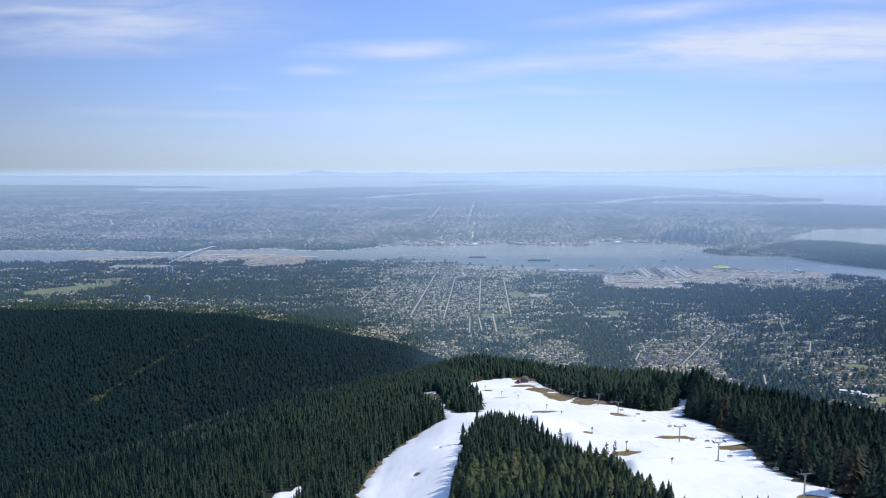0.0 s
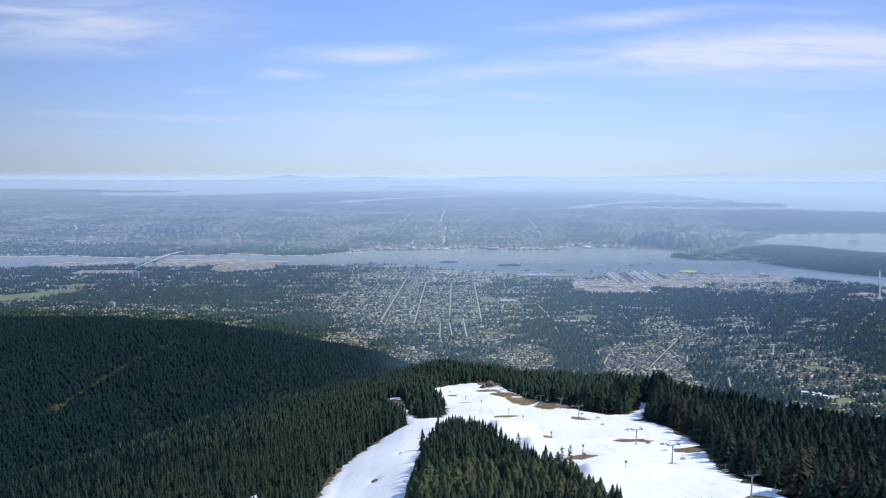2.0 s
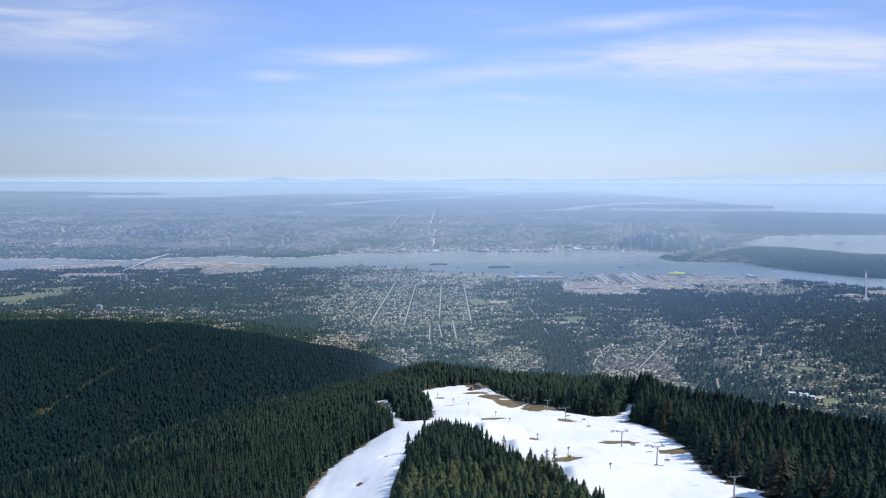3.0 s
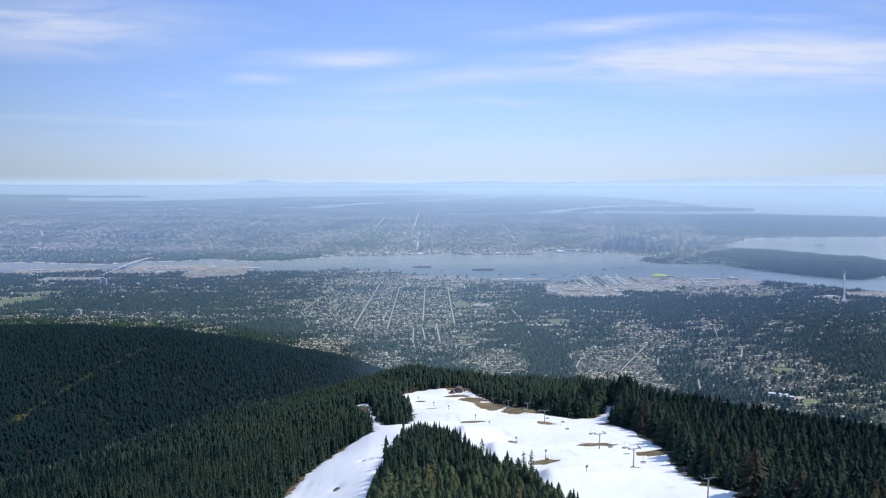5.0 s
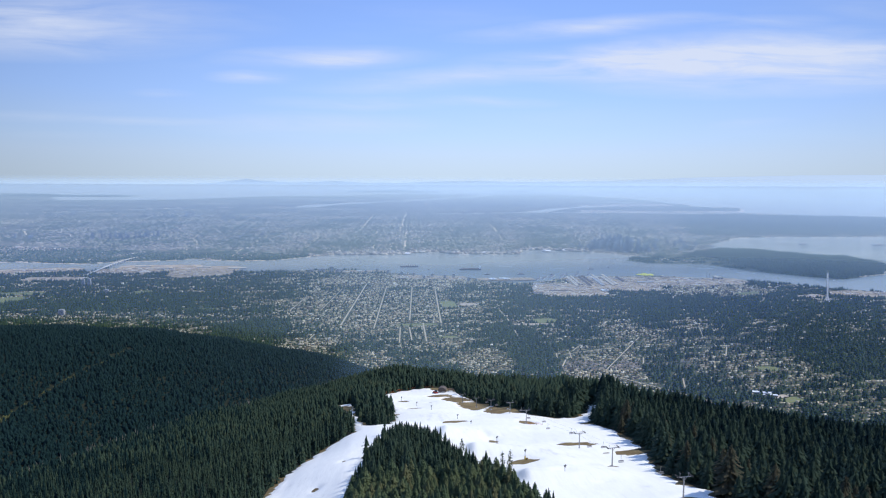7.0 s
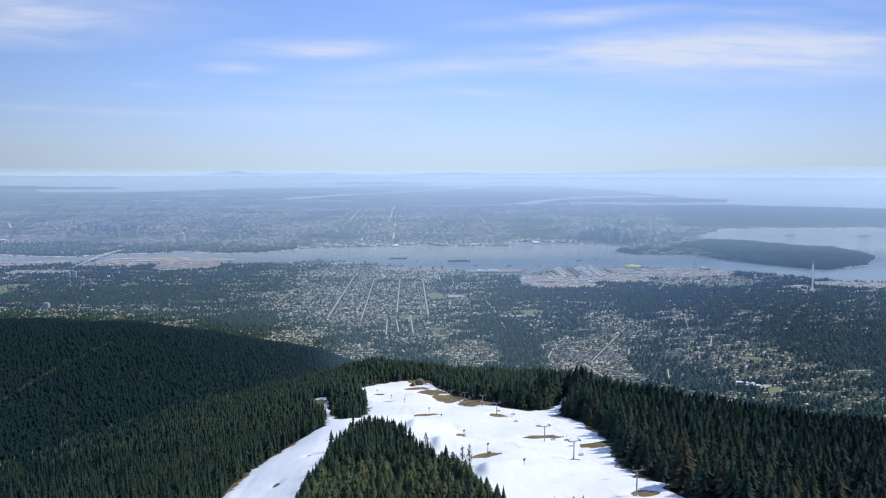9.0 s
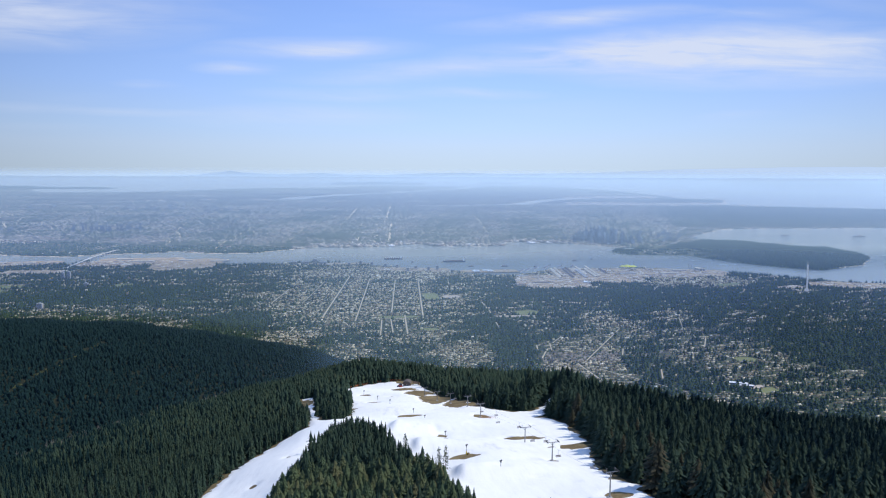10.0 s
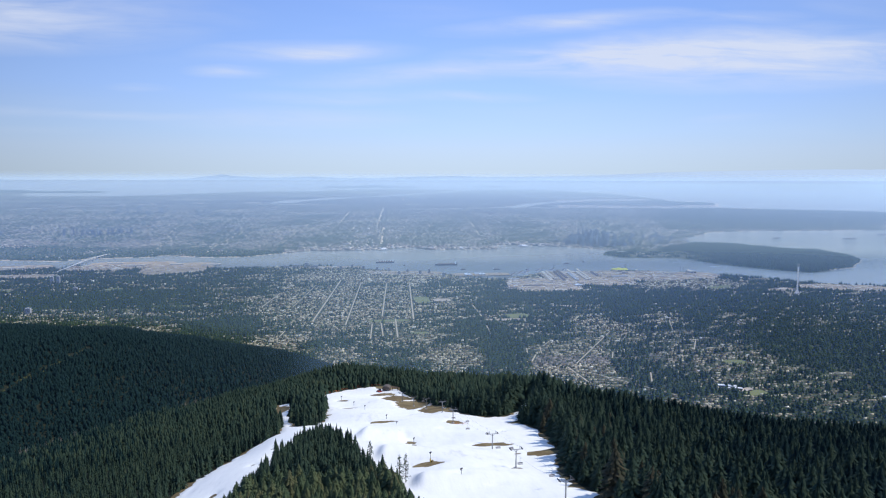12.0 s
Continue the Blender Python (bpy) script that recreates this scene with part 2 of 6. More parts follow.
M_house = islands("house_walls_and_roofs", ((0.0, (0.09, 0.08, 0.055)), (0.18, (0.20, 0.165, 0.10)), (0.38, (0.34, 0.285, 0.18)), (0.60, (0.50, 0.425, 0.27)), (0.80, (0.66, 0.58, 0.40)), (0.94, (0.86, 0.82, 0.70))), 0.01, spread=0.1, hard=True)
# haze put into the range's colour as a pale blue glow
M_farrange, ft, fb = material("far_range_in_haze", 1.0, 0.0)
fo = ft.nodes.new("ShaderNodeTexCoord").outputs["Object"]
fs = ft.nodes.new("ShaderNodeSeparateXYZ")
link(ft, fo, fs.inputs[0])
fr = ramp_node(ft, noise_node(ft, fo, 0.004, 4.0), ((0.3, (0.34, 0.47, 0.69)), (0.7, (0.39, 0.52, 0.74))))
# paler to the west, as if under thicker haze
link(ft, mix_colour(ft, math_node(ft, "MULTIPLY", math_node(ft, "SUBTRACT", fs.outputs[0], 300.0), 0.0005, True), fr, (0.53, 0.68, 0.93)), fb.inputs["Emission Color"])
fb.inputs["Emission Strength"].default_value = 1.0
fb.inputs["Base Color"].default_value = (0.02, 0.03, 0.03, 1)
M_farhouse = islands("far_roofs", ((0.0, (0.06, 0.06, 0.05)), (0.2, (0.20, 0.15, 0.12)), (0.35, (0.27, 0.25, 0.205)), (0.6, (0.42, 0.39, 0.33)), (0.9, (0.74, 0.71, 0.65))), 0.004, spread=0.2, hard=True)
M_shed = islands("shed_roofs", ((0.0, (0.13, 0.11, 0.085)), (0.2, (0.30, 0.235, 0.165)), (0.38, (0.50, 0.40, 0.27)), (0.65, (0.68, 0.58, 0.43)), (0.85, (0.86, 0.82, 0.74))), 0.01, spread=0.1, hard=True)


def snow_material():
    m, t, b = material("spring_snow", 0.75, 0.25)
    co = t.nodes.new("ShaderNodeTexCoord").outputs["Object"]
    mp = t.nodes.new("ShaderNodeMapping")
    mp.inputs["Rotation"].default_value = (0, 0, radians(8))
    mp.inputs["Scale"].default_value = (1.0, 0.18, 1.0)
    link(t, co, mp.inputs[0])
    broad, tracks, grain = noise_node(t, co, 0.03, 4.0), noise_node(t, mp.outputs[0], 0.35, 4.0, 0.6), noise_node(t, co, 1.2, 3.0)
    v = math_node(t, "ADD", math_node(t, "MULTIPLY", broad, 0.5), math_node(t, "MULTIPLY", tracks, 0.5))
    link(t, ramp_node(t, v, ((0.25, (0.62, 0.615, 0.57)), (0.42, (0.87, 0.86, 0.80)), (0.6, (0.93, 0.92, 0.85)))), b.inputs["Base Color"])
    bump(t, b, math_node(t, "ADD", tracks, math_node(t, "MULTIPLY", grain, 0.4)), 0.35, 0.35)
    return m


def level(t, b):
    """The plain is flat and takes its light so, also where it is drawn in."""
    up = t.nodes.new("ShaderNodeCombineXYZ")
    up.inputs[2].default_value = 1.0
    link(t, up.outputs[0], b.inputs["Normal"])


def town_ground():
    """Gardens, lawns, roofs and lanes between the built houses and trees; mapped by the plan in km."""
    m, t, b = material("town_ground", 0.95, 0.1)
    uv = t.nodes.new("ShaderNodeUVMap").outputs[0]
    broad, blocks, lots = noise_node(t, uv, 3.2, 4.0, 0.55), noise_node(t, uv, 16.0, 4.0, 0.6), noise_node(t, uv, 75.0, 4.0, 0.75)
    green = ramp_node(t, blocks, ((0.30, (0.018, 0.033, 0.020)), (0.55, (0.034, 0.052, 0.028)), (0.75, (0.085, 0.10, 0.045))))
    built = ramp_node(t, lots, ((0.36, (0.040, 0.056, 0.029)), (0.52, (0.10, 0.11, 0.060)), (0.62, (0.22, 0.20, 0.13)), (0.74, (0.46, 0.41, 0.30))))
    share = math_node(t, "MULTIPLY", math_node(t, "SUBTRACT", math_node(t, "ADD", math_node(t, "MULTIPLY", broad, 0.7), math_node(t, "MULTIPLY", blocks, 0.3)), 0.38, True), 4.5, True)
    near = mix_colour(t, math_node(t, "MULTIPLY", share, 0.85), green, built)
    # beyond the inlet: blocks along straight streets, fields and woods
    bands = t.nodes.new("ShaderNodeMapping")
    bands.inputs["Scale"].default_value = (1.3, 1.0, 1)
    link(t, uv, bands.inputs[0])
    wide, thin = noise_node(t, uv, 1.3, 4.0, 0.6), noise_node(t, bands.outputs[0], 14.0, 6.0, 0.8)
    mixed = math_node(t, "ADD", math_node(t, "MULTIPLY", wide, 0.4), math_node(t, "MULTIPLY", thin, 0.6))
    country = ramp_node(t, mixed, ((0.36, (0.016, 0.030, 0.027)), (0.45, (0.06, 0.072, 0.058)), (0.52, (0.15, 0.155, 0.12)), (0.57, (0.27, 0.255, 0.20)), (0.66, (0.60, 0.56, 0.47))))
    sep = t.nodes.new("ShaderNodeSeparateXYZ")
    link(t, uv, sep.inputs[0])
    # flat farmland and wooded belts farther out
    belts = t.nodes.new("ShaderNodeMapping")
    belts.inputs["Scale"].default_value = (0.35, 1.1, 1)
    link(t, uv, belts.inputs[0])
    farms = ramp_node(t, noise_node(t, belts.outputs[0], 1.6, 6.0, 0.65), ((0.38, (0.022, 0.036, 0.030)), (0.50, (0.075, 0.085, 0.065)), (0.58, (0.15, 0.15, 0.115)), (0.68, (0.34, 0.32, 0.26))))
    country = mix_colour(t, math_node(t, "MULTIPLY", math_node(t, "MULTIPLY", math_node(t, "SUBTRACT", sep.outputs[1], 6.6), 0.5, True), 0.85), country, farms)
    beyond = math_node(t, "MULTIPLY", math_node(t, "SUBTRACT", sep.outputs[1], 3.6, True), 0.8, True)
    # the western point beyond the bay is wooded
    west = math_node(t, "SUBTRACT", sep.outputs[0], math_node(t, "MULTIPLY", sep.outputs[1], 0.38))
    woods = math_node(t, "MULTIPLY", math_node(t, "MULTIPLY", west, 1.2, True), math_node(t, "SUBTRACT", sep.outputs[1], 4.7, True), True)
    leafy_land = ramp_node(t, thin, ((0.35, (0.012, 0.026, 0.021)), (0.6, (0.028, 0.045, 0.032)), (0.72, (0.12, 0.12, 0.09))))
    country = mix_colour(t, math_node(t, "MULTIPLY", woods, 0.9), country, leafy_land)
    link(t, mix_colour(t, beyond, near, country), b.inputs["Base Color"])
    level(t, b)
    return m


def water_material():
    m, t, b = material("sea_water", 0.14, 0.5)
    uv = t.nodes.new("ShaderNodeUVMap").outputs[0]
    a, c = noise_node(t, uv, 2.5, 4.0), noise_node(t, uv, 60.0, 3.0)
    link(t, ramp_node(t, a, ((0.3, (0.27, 0.305, 0.285)), (0.7, (0.335, 0.365, 0.335)))), b.inputs["Base Color"])
    level(t, b)
    link(t, ramp_node(t, c, ((0.35, (0.10, 0.10, 0.10)), (0.7, (0.26, 0.26, 0.26)))), b.inputs["Roughness"])
    return m


def haze_material():
    """Thin sea haze put on one sheet: lets through what lies below, less and less with the way, and scatters sun and
    sky light.
    """
    m, t, b = material("sea_haze")
    t.nodes.remove(b)
    out = t.nodes["Material Output"]
    sep = t.nodes.new("ShaderNodeSeparateXYZ")
    link(t, t.nodes.new("ShaderNodeUVMap").outputs[0], sep.inputs[0])
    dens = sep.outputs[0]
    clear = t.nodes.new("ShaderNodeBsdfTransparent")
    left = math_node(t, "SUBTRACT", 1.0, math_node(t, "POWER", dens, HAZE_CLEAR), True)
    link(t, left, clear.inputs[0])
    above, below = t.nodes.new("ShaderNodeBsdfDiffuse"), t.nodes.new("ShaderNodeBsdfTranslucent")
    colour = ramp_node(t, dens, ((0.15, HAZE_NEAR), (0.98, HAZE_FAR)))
    # blue of hazy air put into the colour, to both sides and far out
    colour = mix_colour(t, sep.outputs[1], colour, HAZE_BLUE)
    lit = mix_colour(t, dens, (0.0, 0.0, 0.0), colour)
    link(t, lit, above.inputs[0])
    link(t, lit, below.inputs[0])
    glow, whole = t.nodes.new("ShaderNodeAddShader"), t.nodes.new("ShaderNodeAddShader")
    link(t, above.outputs[0], glow.inputs[0])
    link(t, below.outputs[0], glow.inputs[1])
    link(t, glow.outputs[0], whole.inputs[0])
    link(t, clear.outputs[0], whole.inputs[1])
    # its upper edge thins out into the clear air
    place = t.nodes.new("ShaderNodeSeparateXYZ")
    link(t, t.nodes.new("ShaderNodeNewGeometry").outputs["Position"], place.inputs[0])
    thick = t.nodes.new("ShaderNodeMapRange")
    thick.interpolation_type = "SMOOTHSTEP"
    for key, value in (("From Min", 380.0), ("From Max", HAZE_TOP), ("To Min", 1.0), ("To Max", 0.0)):
        thick.inputs[key].default_value = value
    link(t, place.outputs[2], thick.inputs["Value"])
    edge, air = t.nodes.new("ShaderNodeMixShader"), t.nodes.new("ShaderNodeBsdfTransparent")
    link(t, thick.outputs[0], edge.inputs[0])
    link(t, air.outputs[0], edge.inputs[1])
    link(t, whole.outputs[0], edge.inputs[2])
    link(t, edge.outputs[0], out.inputs[0])
    return m


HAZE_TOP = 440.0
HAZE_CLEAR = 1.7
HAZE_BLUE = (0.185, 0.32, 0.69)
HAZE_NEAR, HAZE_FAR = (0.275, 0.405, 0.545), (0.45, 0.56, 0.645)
M_snow, M_town, M_water, M_haze = snow_material(), town_ground(), water_material(), haze_material()


# ---- the lie of the land ----
EYE = np.array((18.0, 0.0, 440.0))     # a point over the summit; bearings and dips of the far plain count from it


def soft(v, k):
    return k * np.logaddexp(0, np.asarray(v, float) / k)


def waves(x, y, size, seed=0):
    """Smooth unevenness between about -1 and 1."""
    r = np.random.default_rng(seed)
    total = 0
    for k in range(5):
        a, p = r.uniform(0, 6.283), r.uniform(0, 6.283)
        w = 6.283 / size * r.uniform(0.6, 1.7)
        total = total + np.sin(w * (np.cos(a) * x + np.sin(a) * y) + p)
    return total / 3.2


RIM_ANGLE = (-180, -90, -30, 0, 12, 14, 22, 35, 51, 67, 85, 102, 121, 128, 141, 151, 180)
RIM_REACH = (420, 500, 450, 400, 350, 300, 264, 228, 236, 330, 352, 375, 368, 335, 290, 295, 420)


def spur(x, y):
    """The near shoulder with the ski run: an even slope that breaks off along a rim."""
    base = 333 - 0.22 * (np.maximum(y, -60) - 241)
    base = base - 0.20 * soft(-x - 5, 12) - 0.13 * soft(x - 185, 15)
    side = np.interp(x, (-140, -60, -24, -13, 0, 12, 20), (0, 7, 8.2, 6.2, 2.6, 0.6, 0))      # the lesser run lies lower
    base = base - side * np.clip((480 - y) / 80, 0, 1)
    base = base + 9 * np.exp(-((y - 612) / 45) ** 2 - ((x - 38) / 40) ** 2)
    angle = np.degrees(np.arctan2(y - 300, x - 20))
    over = np.hypot(x - 20, y - 300) - np.interp(angle, RIM_ANGLE, RIM_REACH)
    fall = np.interp(angle, (-40, 8, 14, 18, 21, 24, 30, 35, 57, 61, 66, 71, 77), (0, 3.6, 4.2, 4.9, 4.2, 3.0, 1.8, 0, 0, 1.5, 3.0, 2.5, 0))
    base = base - fall * np.clip((np.hypot(x - 20, y - 300) - 120) / 90, 0, 1)
    return base - 0.55 * soft(over, 9) + 1.0 * waves(x, y, 70, 3)


def hill(x, y):
    crest = np.interp(x, (-1400, -845, -500, -383, -270, -170, -66, 0, 100, 220), (168, 176, 170, 160, 146, 124, 98, 78, 34, -30))
    return crest - 0.23 * soft(1180 - y, 40) - 0.4 * soft(y - 1290, 40) + 5 * waves(x, y, 230, 5)


SHORE = ((-3400, -1857, -1700, -1610, -1550, -1426, -1340, -1272, -1262, -1226, -1097, -913, -691, -605, -451, -282, -99, 31, 156, 298, 428, 450, 565, 677, 821, 938, 1041, 1169, 1245, 1401, 1518, 1613, 1711, 1767, 1853, 1954, 2200, 3600),
         (3080, 3170, 3180, 3215, 3330, 3350, 3296, 3218, 3329, 3346, 3356, 3363, 3221, 3206, 3176, 3240, 3226, 3141, 3077, 2980, 2930, 2838, 2798, 2821, 2923, 2966, 2958, 2967, 2979, 2880, 2805, 2765, 2703, 2616, 2552, 2490, 2420, 2300))
OPPOSITE = ((-3400, -2037, -1896, -1768, -1612, -1410, -1258, -1163, -997, -963, -859, -697, -523, -392, -240, -84, 109, 312, 362, 425, 718, 816, 870, 1063, 1246, 1376, 1500, 1650, 2000, 2097, 2178, 2252, 2626, 2805, 3069, 3690, 6000),
            (3600, 3592, 3590, 3613, 3558, 3512, 3601, 3617, 3641, 3723, 3643, 3600, 3612, 3729, 3865, 3840, 3869, 3982, 3979, 3864, 3849, 3850, 4073, 4027, 3935, 3801, 3690, 3690, 3900, 4100, 4316, 4412, 4801, 4829, 4854, 4850, 4950))
STRAIT = ((-0.9, -0.5275, -0.446, -0.441, -0.326, -0.2257, -0.1463, -0.0428, 0.0, 0.1, 0.163, 0.267, 0.329, 0.389, 0.432, 0.462, 0.472, 0.543, 0.552, 0.557, 0.6015, 0.646, 0.761, 1.0),
          (16500, 16287, 15998, 12053, 12074, 13201, 14574, 14935, 16155, 16231, 16280, 16169, 14506, 13014, 11206, 10680, 9974, 9617, 8521, 8150, 7912, 7679, 7363, 6600))
# arms of the river through the delta: width and course
RIVERS = ((170, (502, 7899), (1335, 8115), (1885, 8251), (2232, 8296), (2904, 8285), (3658, 8075), (4546, 8209)), (200, (1885, 8251), (2315, 9002), (2577, 9432), (3094, 9905), (4200, 10250)),
          (330, (-952, 9648), (-870, 10202), (-134, 11442), (451, 11933), (1273, 13559), (1859, 14121), (2700, 16400)), (150, (-4700, 7600), (-4086, 7736), (-3651, 8200), (-3343, 8630), (-2916, 8942), (-2496, 9343), (-952, 9648)))
PARK = ((1319, 3528), (1395, 3650), (1652, 3700), (2097, 4050), (2308, 3955), (2374, 3763), (2613, 3599), (2613, 3414), (2549, 3184),
        (2317, 2939), (2026, 2805), (1917, 2885), (1760, 3087), (1661, 3354), (1379, 3402))


def inside(x, y, outline):
    """Signed distance to an outline, positive within."""
    x, y = np.asarray(x, float), np.asarray(y, float)
    near, odd = np.full(x.shape, 1e9), np.zeros(x.shape, bool)
    for (ax, ay), (bx, by) in zip(outline, outline[1:] + outline[:1]):
        dx, dy = bx - ax, by - ay
        k = np.clip(((x - ax) * dx + (y - ay) * dy) / (dx * dx + dy * dy), 0, 1)
        near = np.minimum(near, np.hypot(x - ax - k * dx, y - ay - k * dy))
        if dy:
            odd ^= ((ay > y) != (by > y)) & (x < ax + (y - ay) / dy * dx)
    return np.where(odd, near, -near)


def riverside(x, y):
    """Distance to the nearest river bank, negative on the water."""
    near = np.full(np.shape(x), 1e9)
    for wide, *course in RIVERS:
        for (ax, ay), (bx, by) in zip(course, course[1:]):
            k = np.clip(((x - ax) * (bx - ax) + (y - ay) * (by - ay)) / ((bx - ax) ** 2 + (by - ay) ** 2), 0, 1)
            near = np.minimum(near, np.hypot(x - ax - k * (bx - ax), y - ay - k * (by - ay)) - wide / 2)
    return near


def land(x, y):
    """Positive on land, negative at sea."""
    ragged = 9 * waves(x, y, 90, 7) + 5 * waves(x, y, 35, 8)
    north = np.interp(x, *SHORE) - y + ragged
    reach = np.interp(x / np.maximum(y, 1), *STRAIT)
    south = np.minimum(y - np.interp(x, *OPPOSITE), (reach - y) * 0.3) + ragged
    south = np.minimum(south, riverside(x, y) * 0.5)
    return np.maximum(np.maximum(north, south), inside(x, y, PARK) + ragged)


def height(x, y):
    """Height of the ground, by the plan."""
    x, y = np.asarray(x, float), np.asarray(y, float)
    coast = np.clip(land(x, y) * 0.2, -5, np.clip(2.5 + (y - 4500) * 0.004, 2.5, 12))
    park = 11 * np.clip(inside(x, y, PARK) / 160, 0, 1) * np.clip((x - 1550) / 400, 0.12, 1) * (1 + 0.35 * waves(x, y, 330, 9))
    z = np.logaddexp(spur(x, y) / 5, hill(x, y) / 5)
    return 5 * np.logaddexp(z, (coast + park + 0.0) / 5) * (y < 2200) + (coast + park) * (y >= 2200)


def draw_in(x, y, z):
    """The plain runs on for tens of kilometres; past 3.6 km its distances are shortened so that it ends within 4.7 km, at the same bearing and dip."""
    d = np.maximum(0.06 * x + 0.998 * y, 1.0)
    far = np.maximum(d - 3600, 0) / 1050
    to = np.where(d > 3600, 3600 + 1050 * far / (1 + far), d)
    s = to / d
    return EYE[0] + s * (x - EYE[0]), s * y, EYE[2] + s * (z - EYE[2]), s


def sheet(name, xs, ys, zs, material_index=None, materials=(), uv=None, keep=None):
    """A grid of points (rows, columns) as one smooth mesh."""
    rows, cols = xs.shape
    me = bpy.data.meshes.new(name)
    i = np.arange(rows * cols).reshape(rows, cols)
    quads = np.stack([i[:-1, :-1], i[:-1, 1:], i[1:, 1:], i[1:, :-1]], -1).reshape(-1, 4)
    kept = np.ones(len(quads), bool) if keep is None else keep.reshape(-1)
    quads = quads[kept]
    me.vertices.add(rows * cols)
    me.vertices.foreach_set("co", np.stack([xs, ys, zs], -1).astype(np.float32).ravel())
    me.loops.add(quads.size)
    me.loops.foreach_set("vertex_index", quads.astype(np.int32).ravel())
    me.polygons.add(len(quads))
    me.polygons.foreach_set("loop_start", np.arange(0, quads.size, 4, dtype=np.int32))
    me.polygons.foreach_set("use_smooth", np.ones(len(quads), bool))
    for m in materials:
        me.materials.append(m)
    if material_index is not None:
        me.polygons.foreach_set("material_index", material_index.reshape(-1)[kept].astype(np.int32))
    me.update(calc_edges=True)
    if uv is not None:
        layer = me.uv_layers.new(name="plan")
        flat = np.stack(uv, -1).reshape(-1, 2)[quads.ravel()]
        layer.data.foreach_set("uv", flat.astype(np.float32).ravel())
    me.validate()
    return new(name, me)


def plan_grid(rows, columns, reach):
    y = np.asarray(rows, float)[:, None]
    half = np.maximum(reach * (y + 350), 950)
    return EYE[0] + np.linspace(-1, 1, columns)[None, :] * half, y + np.zeros((1, columns))


SNOW = ((-30, 150), (-31, 211), (-31, 253), (-28.5, 278), (-25, 309), (-18.5, 334), (-10.5, 350), (-3, 352), (2, 358), (1, 380), (-2, 404), (-11, 438), (-16, 468), (-13, 484), (-5, 486), (-3.5, 446), (1.5, 409), (5, 381), (12, 367), (20, 367), (23.5, 395),
        (22, 451), (13, 503), (22, 532), (30, 547), (44, 551), (60, 549), (72, 552), (74, 520), (92, 435), (101, 385), (114, 372), (126, 372), (136, 386), (150, 430), (156, 425),
        (137, 372), (123, 348), (129, 325), (125, 287), (121, 262), (114, 236), (110.5, 218), (110.5, 206), (114, 196), (112, 150))
SIDE_SNOW = ((-73, 190), (-69, 240), (-66, 258), (-62, 267), (-58, 272), (-54.5, 262), (-55, 250), (-58, 190))
CLUMP = ((0, 140), (1, 190), (2, 214), (3.8, 236), (7.2, 264), (10, 300), (13.5, 318), (18, 332), (24, 341), (29, 342), (35, 304), (43, 276), (46.5, 250), (52, 233), (56, 206), (60, 178), (62, 140))
BARE = ((55, 366, 8, 3.5), (66, 306, 3.2, 6), (68.5, 250, 5.5, 4), (92.5, 353, 4.5, 8), (100, 287, 9, 3.5), (119, 266, 9, 5.5), (60, 508, 10, 8), (71, 488, 10, 13), (82, 458, 9, 18),
        (91, 427, 7, 16), (97, 402, 6, 11), (31, 476, 4, 4), (37, 434, 5, 4), (66, 545, 11, 14), (77, 224, 2.2, 1.6), (125, 346, 5, 4), (100, 241, 2, 1.4), (22, 407, 5, 3), (-10, 463, 6.2, 16), (76, 447, 10, 26), (87, 412, 8, 18), (66, 478, 8, 16), (64.5, 316, 1.1, 6), (67, 296, 1.0, 5), (105, 187, 4.5, 3), (128, 300, 3, 9), (117, 232, 2.5, 7), (112, 318, 1.8, 1.2), (84, 330, 1.6, 1.1), (74, 395, 1.8, 1.3), (-1, 285, 1.3, 1.8), (-10, 250, 1.2, 2.2), (107, 268, 1.6, 1.1), (49, 460, 2.4, 1.6), (35, 515, 3, 2), (88, 214, 1.5, 1.0))


def snow_depth(x, y):
    """Positive where snow lies."""
    d = np.maximum(inside(x, y, SNOW), inside(x, y, SIDE_SNOW)) + 1.6 * waves(x, y, 14, 11) + 0.9 * waves(x, y, 6, 12)
    d = np.minimum(d, -inside(x, y, CLUMP) + 1.0 * waves(x, y, 9, 13))
    for cx, cy, a, b in BARE:
        k = np.hypot((x - cx) / a, (y - cy) / b) + 0.22 * waves(x, y, 7, 14)
        d = np.minimum(d, (k - 1) * min(a, b) * 1.3)
    return d


